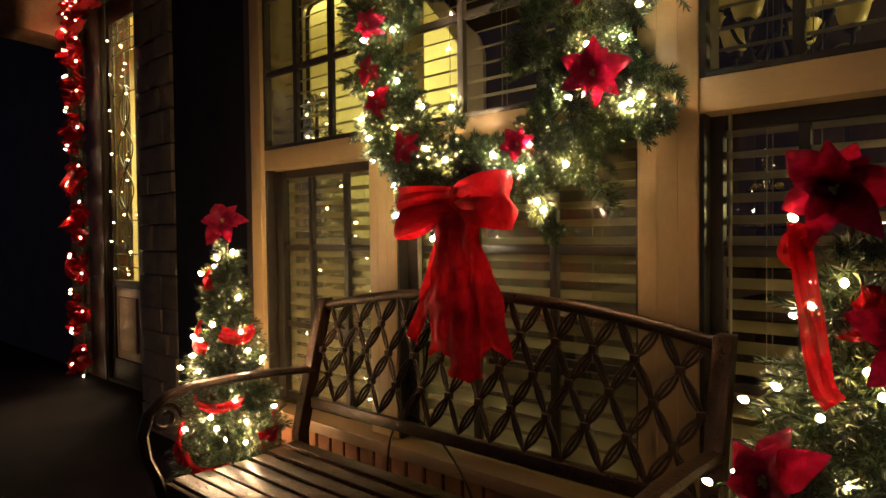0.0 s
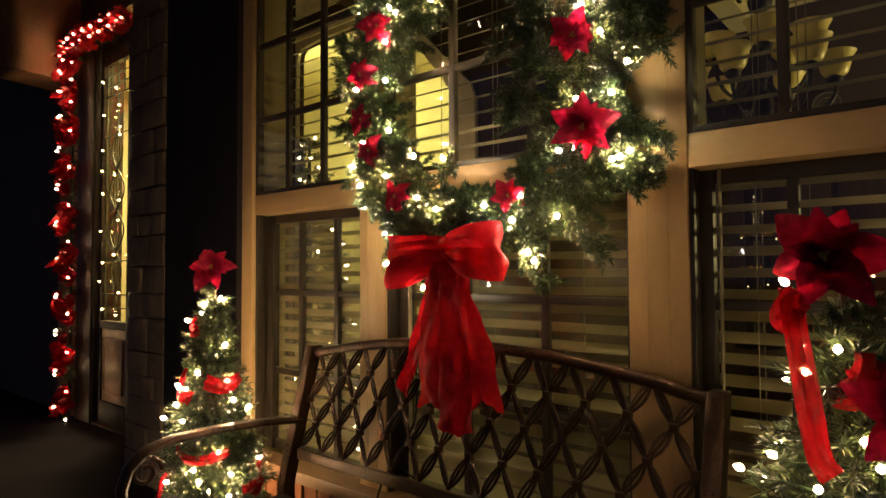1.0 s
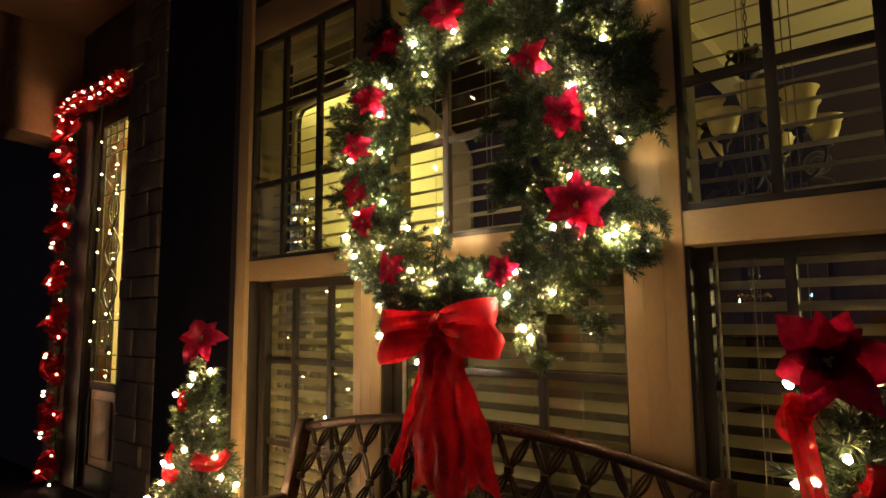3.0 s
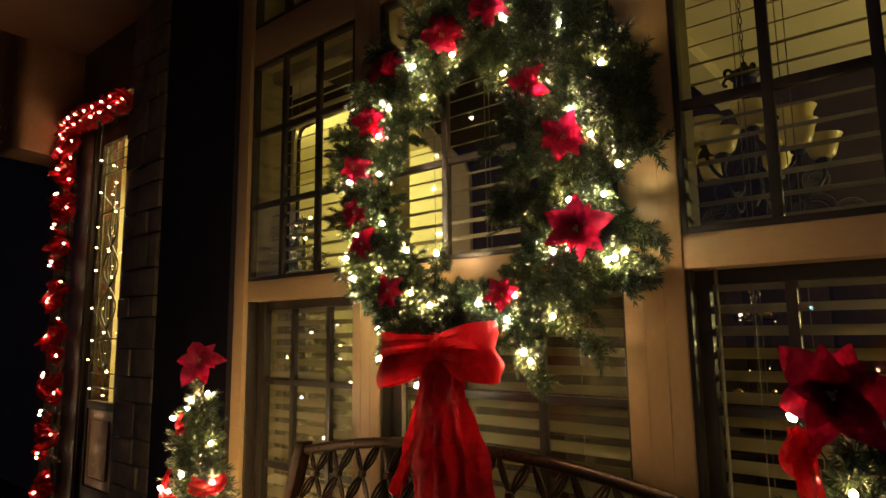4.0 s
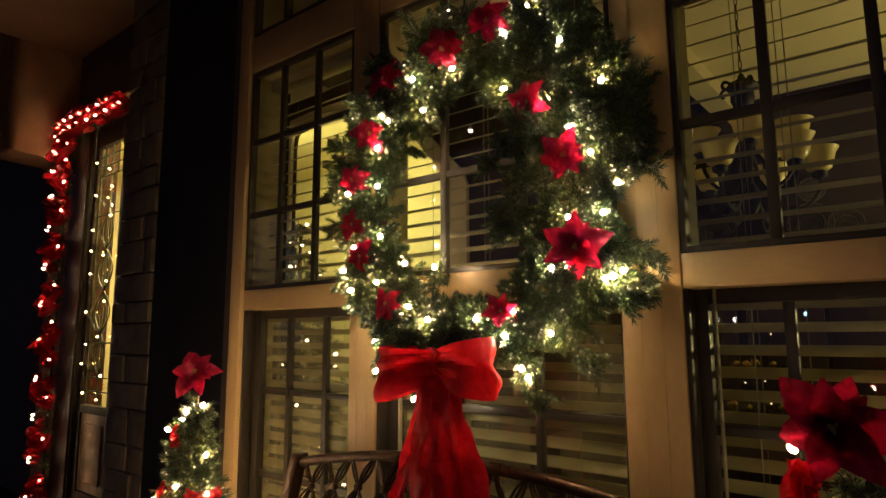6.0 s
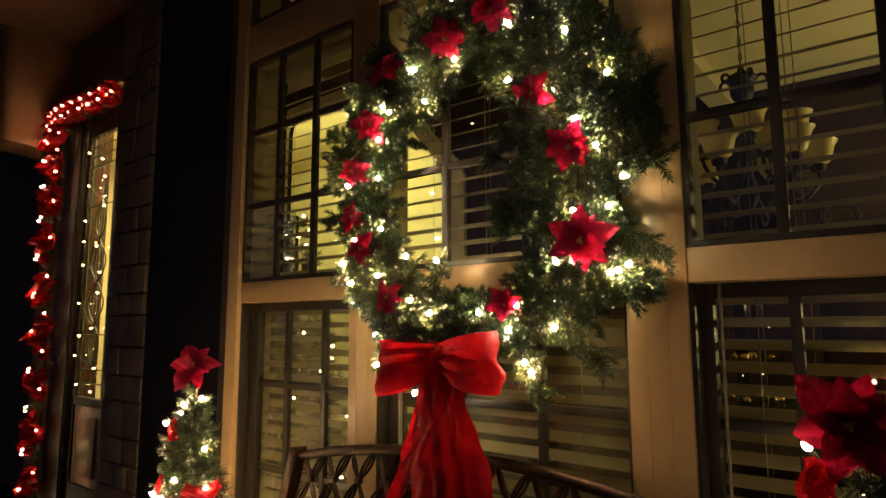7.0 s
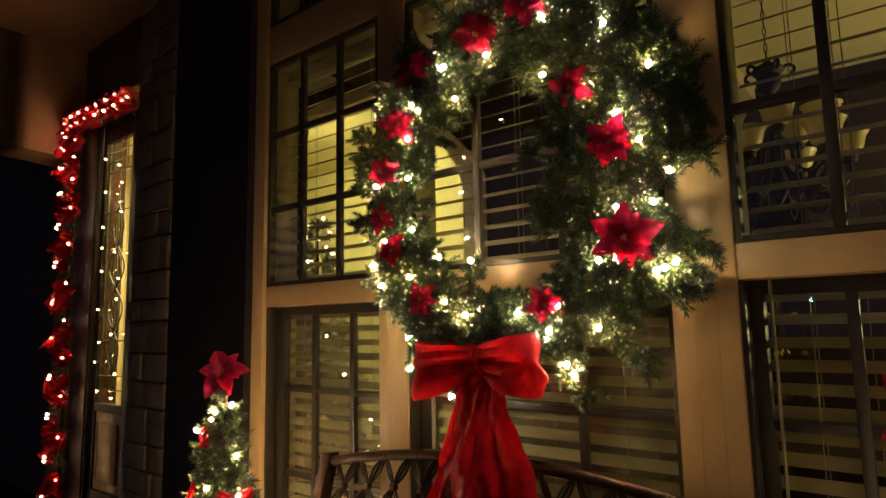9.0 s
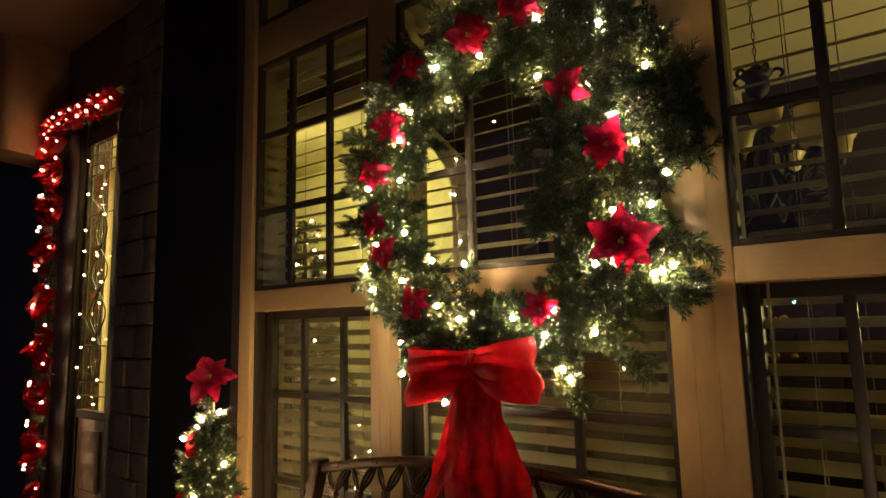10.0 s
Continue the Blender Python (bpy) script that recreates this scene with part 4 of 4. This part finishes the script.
# ---- little lit trees ----
def small_tree(place, view, z_top, r_foot, z_foot, bulbs, label, seed, size=1.0):
    """view: the flat way towards the porch front, from which the bulbs' side steps are told."""
    t = thing("small_christmas_tree", (place[0], place[1], 0), label, "christmas tree", "little porch trees")
    f = Vector((*view, 0)).normalized()
    side = Vector((f.y, -f.x, 0))
    part("pot", lathe([(0.085, 0), (0.09, 0.02), (0.075, 0.05), (0.10, 0.12), (0.12, 0.2), (0.128, 0.205), (0.128, 0.225), (0.11, 0.225), (0.105, 0.2)], 24), IRON, t, "dark urn-shaped pot")
    part("trunk", tube([(0, 0, 0.19), (0.004, 0, 0.6), (0, 0.003, z_top)], [0.014, 0.010, 0.004], 8), TWIG, t)

    def radius(z):
        return 0.025 + (r_foot - 0.025) * max(0, (z_top - z) / (z_top - z_foot)) ** 0.9

    bases, ways, lens = [], [], []
    for k in range(950):
        z = z_top - (z_top - z_foot) * rng.uniform(0, 1) ** 0.62
        a = rng.uniform(0, 2 * math.pi)
        r = radius(z) * (0.95 + 0.18 * math.sin(4 * a + z * 40))
        r *= 1.0 + 0.14 * math.sin(z * 55 + 2 * a)
        out = np.array([math.cos(a), math.sin(a), rng.normal(0.1, 0.3)])
        ln = min(0.085, 0.03 + r * 0.45) * rng.uniform(0.8, 1.25)
        bases.append(out * [1, 1, 0] * max(0.0, r - ln * 0.8) + [0, 0, z])
        ways.append(out + rng.normal(0, 0.25, 3))
        lens.append(ln)
    greenery(t, bases, ways, lens, needle=0.022)
    centre = Vector((place[0], place[1], 0))
    spots = []
    for s, z in bulbs:
        r = max(radius(z), abs(s) + 0.01)
        p = centre + side * s - f * math.sqrt(r * r - s * s) * 0.97 + Vector((0, 0, z))
        spots.append((p, (p - centre) * Vector((1, 1, 0)) + Vector((0, 0, 0.05))))
    r0 = random.Random(seed)
    for k in range(16):
        z = z_top - 0.08 - 0.05 * k
        a = r0.uniform(-1.5, 1.5)
        way = f * math.cos(a) + side * math.sin(a)
        spots.append((centre + way * (radius(z) + 0.01) + Vector((0, 0, z)), way))
    light_string("tree_lights", "lit warm white string lights on the little tree", sorted(spots, key=lambda p: p[0][2]), mesh=BULB_TREE if size > 0.9 else BULB_NEAR)
    return centre, f, side, radius


T1_BULBS = [(-0.028, 1.038), (0.017, 1.056), (-0.076, 0.988), (0.032, 0.905), (-0.044, 0.82), (0.039, 0.791), (-0.102, 0.781), (-0.081, 0.767), (0.059, 0.728), (0.105, 0.694), (-0.143, 0.682), (-0.087, 0.668), (0.017, 0.574), (-0.055, 0.525), (0.052, 0.503), (-0.038, 0.491), (0.047, 0.437), (-0.133, 0.477)]
T2_BULBS = [(-0.062, 1.129), (-0.006, 1.041), (-0.04, 1.007), (-0.121, 0.873), (-0.081, 0.894), (-0.03, 0.868), (-0.167, 0.748), (-0.13, 0.767), (0.018, 0.932), (0.03, 0.923), (0.033, 0.902), (-0.002, 0.794)]


def draped(tree, spans, label, seed):
    """Sheer red ribbon laid round the tree in short swags, one thing for each."""
    centre, f, side, radius = tree
    for n, (a0, z0, a1, z1, w) in enumerate(spans):
        pts, nor = [], []
        for k in range(15):
            u = k / 14
            a, z = radians(a0 + (a1 - a0) * u), z0 + (z1 - z0) * u - 0.018 * math.sin(math.pi * u)
            way = -f * math.cos(a) + side * math.sin(a)
            pts.append(centre + way * (radius(z) + 0.012 + 0.012 * math.sin(math.pi * u)) + Vector((0, 0, z)))
            nor.append(way)
        ob = link_mesh("ribbon", sheet(ribbon(pts, w, nor, 0.16, seed + n), 0.0006), SHEER)
        tagged(ob, label, "ribbon", "tree ribbons")


tree1 = small_tree((-1.87, 1.12), (-0.865, 0.501), 1.09, 0.178, 0.24, T1_BULBS, "small lit green tree in a pot beside the bench", 3)
tree2 = small_tree((-0.05, 1.0), (-0.123, 0.992), 1.12, 0.21, 0.24, T2_BULBS, "small lit green tree with red ribbon beside the bench", 4, 0.8)
draped(tree1, [(-75, 0.83, -40, 0.74, 0.05), (-15, 0.80, 60, 0.80, 0.05), (-55, 0.585, 20, 0.575, 0.03), (-80, 0.50, -60, 0.38, 0.05), (-60, 0.40, 0, 0.37, 0.04), (35, 0.44, 80, 0.49, 0.06), (-80, 1.0, -45, 0.96, 0.04)], "sheer red wired ribbon draped on the little tree", 20)
draped(tree2, [(-5, 1.0, 30, 1.04, 0.05), (30, 1.02, 70, 0.90, 0.05), (-60, 0.62, 30, 0.6, 0.05)], "sheer red wired ribbon hanging down the little tree", 40)


def hanging(tree, steps, width, label, seed):
    """A ribbon end that hangs free in front of a tree; steps are (side, height, forward)."""
    centre, f, side, _ = tree
    pts = curve_through([centre + side * s - f * d + Vector((0, 0, z)) for s, z, d in steps], 22)
    ob = link_mesh("ribbon", sheet(ribbon(pts, width, -f + side * 0.25, 0.14, seed), 0.0006), SHEER)
    tagged(ob, label, "ribbon", "tree ribbons")


hanging(tree2, [(-0.058, 1.125, 0.07), (-0.052, 1.08, 0.10), (-0.042, 1.02, 0.115), (-0.036, 0.97, 0.125), (-0.028, 0.925, 0.135), (-0.014, 0.905, 0.14)], 0.029, "sheer red wired ribbon end hanging down the little tree", 51)
hanging(tree2, [(-0.045, 1.115, 0.085), (-0.060, 1.10, 0.09), (-0.062, 1.085, 0.09), (-0.045, 1.08, 0.095)], 0.036, "sheer red ribbon loop on the little tree", 52)
poinsettia((-1.87, 1.11, 1.165), (0.75, -0.6, 0.35), 1.1, 31, "the little tree top")
poinsettia((-0.06, 0.935, 1.165), (0.1, -1, 0.1), 1.08, 32, "the little tree top")
poinsettia((0.035, 0.86, 0.985), (0.1, -1, 0.3), 1.0, 33, "the little tree")
poinsettia((-0.115, 0.84, 0.80), (-0.35, -1, 0.2), 0.95, 34, "the little tree")


# ---- door garland ----
def garland():
    path = curve_through([(-5.31, 1.87, 0.03), (-5.30, 1.87, 0.8), (-5.32, 1.87, 1.6), (-5.31, 1.87, 2.4), (-5.29, 1.87, 2.84), (-5.14, 1.87, 2.93), (-4.7, 1.87, 2.91), (-4.3, 1.87, 2.91)], 60)
    g = thing("door_garland", (-5.31, 1.87, 0.03), "green garland with red ribbon round the front door", "garland")
    base = Vector((-5.31, 1.87, 0.03))
    part("core", tube([p - base for p in path], 0.01, 6), WIRE, g)
    bases, ways, lens = [], [], []
    for k in range(620):
        u = rng.uniform(0, 59.99)
        p = path[int(u)].lerp(path[int(u) + 1], u % 1) - base
        w = rng.normal(0, 1, 3)
        bases.append(p)
        ways.append(w / np.linalg.norm(w) + [0, -0.2, -0.1])
        lens.append(rng.uniform(0.05, 0.085))
    greenery(g, bases, ways, lens, needles=30, needle=0.024, width=0.0024)
    spots = []
    for k in range(60):
        u = k / 60 * 59.9
        p = path[int(u)].lerp(path[int(u) + 1], u % 1)
        a = k * 2.1
        w = Vector((math.cos(a) * 0.9 + 0.5, -0.8, math.sin(a) * 0.3))
        spots.append((p + w.normalized() * 0.105, w))
    light_string("garland_lights", "lit warm white string lights on the door garland", spots, True)
    # ribbon gathered along the garland in puffs
    pr = random.Random(12)
    for n in range(16):
        u0 = 1.0 + n * 3.7
        pts, nor = [], []
        for k in range(23):
            u = min(59.0, u0 + 2.1 * k / 22)
            p = path[int(u)].lerp(path[min(60, int(u) + 1)], u % 1)
            a = k / 22 * 3.1 * math.pi + n * 1.7
            out = Vector((math.cos(a), -0.55 * abs(math.sin(a)) - 0.35, 0.5 * math.sin(a * 1.3 + n)))
            pts.append(p + out * (0.055 + pr.uniform(0.05, 0.08) * math.sin(k / 22 * math.pi)))
            nor.append(out + Vector((pr.uniform(-0.5, 0.5), pr.uniform(-0.5, 0.5), pr.uniform(-0.5, 0.5))))
        ob = link_mesh("garland_ribbon", sheet(ribbon(pts, 0.12, nor, 0.22, n), 0.0007), SHEER)
        tagged(ob, "puffed red wired ribbon wound round the garland", "ribbon", "garland ribbons")


garland()


# ---- inside: tree, table, chandelier ----
def indoor_tree():
    t = thing("indoor_christmas_tree", (-2.74, 2.2, 0.06), "dark green lit christmas tree indoors behind the blind", "christmas tree")
    part("trunk", tube([(0, 0, 0), (0, 0, 1.85)], [0.03, 0.008], 8), TWIG, t)
    part("stand", lathe([(0.16, 0), (0.16, 0.03), (0.06, 0.06), (0.05, 0.14)], 16), IRON, t)
    bases, ways, lens, spots = [], [], [], []
    for k in range(1100):
        z = 1.86 - 1.65 * rng.uniform(0, 1) ** 0.6
        a = rng.uniform(0, 2 * math.pi)
        r = 0.02 + 0.36 * (1.86 - z) / 1.65
        out = np.array([math.cos(a), math.sin(a), rng.normal(0.0, 0.3)])
        bases.append(out * [1, 1, 0] * r * rng.uniform(0.3, 0.85) + [0, 0, z])
        ways.append(out)
        lens.append(rng.uniform(0.05, 0.10))
    greenery(t, bases, ways, lens, needles=30, needle=0.032, width=0.0045)
    for k in range(60):
        z = 1.84 - 1.5 * (k / 59)
        a = k * 2.4
        r = 0.04 + 0.38 * (1.86 - z) / 1.65
        w = Vector((math.cos(a), math.sin(a), 0.1))
        spots.append((Vector((-2.74, 2.2, 0.06 + z)) + w * r, w))
    light_string("indoor_tree_lights", "lit warm white lights on the indoor tree", spots, True)


indoor_tree()


def chandelier():
    c = thing("chandelier", (-0.615, 3.2, 1.95), "dark iron chandelier with two tiers of amber glass shades", "chandelier")
    part("stem", lathe([(0.012, -0.12), (0.035, -0.08), (0.05, -0.02), (0.03, 0.05), (0.018, 0.12), (0.016, 0.42), (0.045, 0.44), (0.055, 0.47), (0.052, 0.51), (0.075, 0.535), (0.06, 0.555), (0.02, 0.575), (0.012, 0.60)], 20), IRON, c)
    chain = bmesh.new()
    for k in range(10):
        z = 0.61 + 0.042 * k
        pts = [(0.007 * math.cos(a * math.pi / 5) * (k % 2), 0.007 * math.cos(a * math.pi / 5) * (1 - k % 2), z + 0.024 * math.sin(a * math.pi / 5)) for a in range(10)]
        tube(pts, 0.0026, 5, True, chain)
    part("chain", chain, IRON, c)
    part("canopy", lathe([(0.02, 1.03), (0.065, 1.06), (0.07, 1.10)], 20), IRON, c)
    for k in range(5):
        a = k * 1.257 + 0.3
        pts = []
        for u in range(20):
            s = u / 19 * 4.6
            rr = 0.034 - 0.005 * s
            pts.append(((0.060 + 0.034 - rr * math.cos(s)) * math.cos(a), (0.060 + 0.034 - rr * math.cos(s)) * math.sin(a), 0.525 + rr * math.sin(s)))
        part("scroll", tube(pts, 0.008, 6), IRON, c)
    # six lower arms and five shorter upper ones, the same bell shade on each
    for k in range(11):
        upper = k > 5
        a = (k - 6) * 2 * math.pi / 5 - 1.29 if upper else k * math.pi / 3 + 0.349
        reach, lift = (0.205, 0.125) if upper else (0.30, 0.0)
        ca, sa = math.cos(a), math.sin(a)
        arm = [(0.03, 0.08 + lift), (0.07, 0.02 + lift), (0.4 * reach, -0.06 + lift), (0.62 * reach, -0.10 + lift), (0.84 * reach, -0.07 + lift), (reach, lift), (reach, 0.05 + lift)]
        part("arm", tube(curve_through([(r * ca, r * sa, z) for r, z in arm], 24), 0.009, 7), IRON, c)
        if not upper:
            pts = [((0.17 + 0.06 * math.cos(s * 0.5) * (1 - s / 26)) * ca, (0.17 + 0.06 * math.cos(s * 0.5) * (1 - s / 26)) * sa, -0.13 + 0.06 * math.sin(s * 0.5) * (1 - s / 26)) for s in range(18)]
            part("scroll", tube(pts, 0.006, 6), IRON, c)
        part("cup", lathe([(0.012, 0.045), (0.03, 0.055), (0.035, 0.075), (0.02, 0.085)], 14, at=(reach * ca, reach * sa, lift)), IRON, c)
        shade = lathe([(0.040, 0.085), (0.052, 0.095), (0.063, 0.13), (0.071, 0.165), (0.087, 0.190), (0.083, 0.190), (0.066, 0.163), (0.058, 0.13), (0.046, 0.10), (0.02, 0.095)], 24, at=(reach * ca, reach * sa, lift))
        part("shade", shade, OPAL, c, "amber frosted glass bell shade")
    return c


chandelier()


def dining():
    t = thing("dining_table", (-0.65, 3.2, 0.06), "dark wooden dining table under the chandelier", "table")
    part("tabletop", box((-0.85, -0.5, 0.70), (0.85, 0.5, 0.74), 0.01), DOORWOOD, t)
    for x in (-0.75, 0.75):
        for y in (-0.42, 0.42):
            part("leg", lathe([(0.03, 0), (0.035, 0.1), (0.025, 0.3), (0.04, 0.6), (0.045, 0.7)], 12, at=(x, y, 0)), DOORWOOD, t)
    s = thing("tiered_centrepiece", (-0.62, 3.05, 0.80), "tall tiered glass centrepiece with gold ornaments on the table", "centrepiece")
    part("stand", lathe([(0.10, 0), (0.10, 0.01), (0.02, 0.03), (0.012, 0.3), (0.012, 0.60), (0.03, 0.62), (0.02, 0.66)], 20), CRYSTAL, s)
    gold = rough_paint("gold_foil", (0.55, 0.36, 0.10), (0.8, 0.58, 0.2), 30, (1, 1, 1), 0.2, 0.2, metal=1.0)
    for z, r in ((0.14, 0.17), (0.32, 0.13), (0.48, 0.09)):
        part("tier", lathe([(0.012, z), (r * 0.9, z + 0.008), (r, z + 0.03), (r * 0.97, z + 0.03), (r * 0.88, z + 0.014), (0.012, z + 0.008)], 24), CRYSTAL, s)
        for k in range(4):
            bm = bmesh.new()
            bmesh.ops.create_icosphere(bm, subdivisions=2, radius=0.016 + 0.005 * (k % 2), matrix=Matrix.Translation((r * 0.6 * math.cos(k * 1.7 + z * 9), r * 0.6 * math.sin(k * 1.7 + z * 9), z + 0.030)))
            part("ornament", bm, gold, s, "shiny gold ball")
    return t


dining()
glints = [((-0.54, 2.95, 0.99), (0, -1, 0.3)), ((-0.63, 2.93, 1.075), (0, -1, 0.2)), ((-0.55, 2.92, 1.085), (0, -1, 0.2)), ((-0.52, 2.95, 1.28), (0, -1, 0.2)), ((-0.66, 2.96, 1.29), (0, -1, 0.2)), ((-0.58, 2.99, 1.40), (0, -1, 0.2)), ((-0.62, 3.02, 1.475), (0, -1, 0.4))]
light_string("centrepiece_lights", "tiny warm lights on the tiered centrepiece", glints, mesh=BULB_TINY)


def sideboard():
    s = thing("sideboard", (-0.75, 4.72, 0.06), "dark wooden sideboard against the dining room wall", "sideboard")
    part("body", box((-0.75, -0.24, 0.1), (0.75, 0.24, 1.76), 0.01), DOORWOOD, s)
    part("top", box((-0.8, -0.27, 1.76), (0.8, 0.26, 1.80), 0.008), DOORWOOD, s)
    for x in (-0.5, 0.0, 0.5):
        part("door", box((x - 0.235, -0.262, 0.16), (x + 0.235, -0.242, 1.70), 0.006), DOORWOOD, s)
    for x in (-0.7, 0.7):
        part("foot", box((x - 0.04, -0.2, 0.0), (x + 0.04, 0.2, 0.1), 0.006), DOORWOOD, s)
    for x, y, z, r in ((-1.15, 4.66, 1.863, 0.135), (-0.57, 4.66, 1.863, 0.135), (-0.37, 4.62, 1.863, 0.10)):
        p = thing("glass_plate", Matrix.Translation((x, y, z + r)) @ pose(0, 0, 0, 80, 0, 0), "round cut glass plate standing on the sideboard", "plate", "glass plates")
        dish(p, r)
    p = thing("wall_plate", Matrix.Translation((-0.59, 4.99, 2.29)) @ pose(0, 0, 0, 90, 0, 0), "small round glass plate hung on the dark wall", "plate", "glass plates")
    dish(p, 0.085)


def dish(p, r):
    part("dish", lathe([(0.01, 0.0), (r * 0.6, 0.004), (r * 0.72, 0.016), (r, 0.026), (r, 0.03), (r * 0.7, 0.021), (r * 0.58, 0.009), (0.01, 0.006)], 28), CRYSTAL, p)
    for q in (1.0, 0.62):
        part("rim", tube([(q * r * math.cos(k * math.pi / 18), q * r * math.sin(k * math.pi / 18), 0.032 if q == 1 else 0.016) for k in range(36)], 0.003, 6, True), PALE_GLASS, p, "thick frosted glass rim")
    cuts = bmesh.new()
    for q, z in ((0.3, 0.010), (0.45, 0.012), (0.8, 0.024), (0.9, 0.028)):
        tube([(q * r * math.cos(k * math.pi / 12), q * r * math.sin(k * math.pi / 12), z) for k in range(24)], 0.0012, 4, True, cuts)
    part("cut_pattern", cuts, PALE_GLASS, p, "faint cut rings")


sideboard()

cord_path = curve_through([(-1.22, 1.41, 0.95), (-1.20, 1.40, 0.72), (-1.24, 1.34, 0.58), (-1.30, 1.33, 0.45), (-1.33, 1.36, 0.2), (-1.30, 1.40, 0.012), (-1.1, 1.43, 0.008)], 30)
tagged(link_mesh("power_cord", tube(cord_path, 0.0035, 6), IRON), "thin black power cord hanging behind the bench", "cord")
cord_two = curve_through([(-1.24, 1.34, 0.58), (-1.12, 1.37, 0.50), (-1.02, 1.40, 0.32), (-1.0, 1.42, 0.012)], 20)
tagged(link_mesh("power_cord", tube(cord_two, 0.003, 6), IRON), "thin black power cord looped behind the bench", "cord")



def yard_lamp(place, height, color, label):
    """A lantern post out in the yard, seen in the window glass."""
    l = thing("yard_lamp", (place[0], place[1], -0.16), label, "lamp post", "yard lamps")
    part("post", lathe([(0.10, 0), (0.08, 0.1), (0.035, 0.3), (0.02, height - 0.2), (0.03, height - 0.07)], 12), WALL, l)
    part("lantern", lathe([(0.03, height - 0.07), (0.05, height - 0.05), (0.055, height + 0.03), (0.045, height + 0.05)], 12), glow("lantern_glow", color, 30), l, "glowing lantern")
    part("cap", lathe([(0.07, height + 0.052), (0.065, height + 0.06), (0.02, height + 0.1)], 12), IRON, l)


yard_lamp((-3.5, -20.2), 2.1, (0.35, 0.75, 1.0), "cool white lantern on a thin post in the yard")
yard_lamp((-4.62, -15.94), 1.85, (1.0, 0.95, 0.85), "white lantern on a thin post in the yard")
yard_lamp((-4.95, -15.6), 1.85, (1.0, 0.95, 0.85), "white lantern on a thin post in the yard")

# ---- pieces of wall and pillar ----
pillar = tagged(link_mesh("pillar", box((-0.215, 0.0, 0), (0.215, 0.37, 3.62)), MORTAR), "brown stone pillar beside the front door", "pillar", kind="structure")
pillar.matrix_world = Matrix.Translation((-3.385, 1.60, 0))
pillar_stones(pillar)

base = tagged(link_mesh("wall_base", box((-2.26, 1.462, -0.05), (0.9, 1.488, SILL - 0.046)), MORTAR), "brown brick wall base under the window sill", "wall", kind="structure")
brick_r = random.Random(9)
BRICKS = []
for size in ((0.068, 0.02, 0.095), (0.2, 0.02, 0.06)):
    bm = box((-size[0] / 2, -size[1], -size[2] / 2), (size[0] / 2, 0.0, size[2] / 2), 0.005)
    me = bpy.data.meshes.new("brick")
    bm.to_mesh(me)
    bm.free()
    me.materials.append(BRICK)
    BRICKS.append(me)
for k in range(40):
    b = new("brick", BRICKS[0])
    b.parent = base
    b.matrix_basis = pose(-2.215 + 0.078 * k, 1.463 - 0.016 + brick_r.uniform(-0.002, 0.003), 0.328, 0, brick_r.uniform(-0.8, 0.8), 0)
for row in range(4):
    for k in range(15):
        b = new("brick", BRICKS[1])
        b.parent = base
        b.matrix_basis = pose(-2.15 + 0.21 * k - 0.1 * (row % 2) * (k > 0), 1.463 - 0.004 + brick_r.uniform(-0.002, 0.002), 0.243 - 0.07 * row, 0, 0, 0)
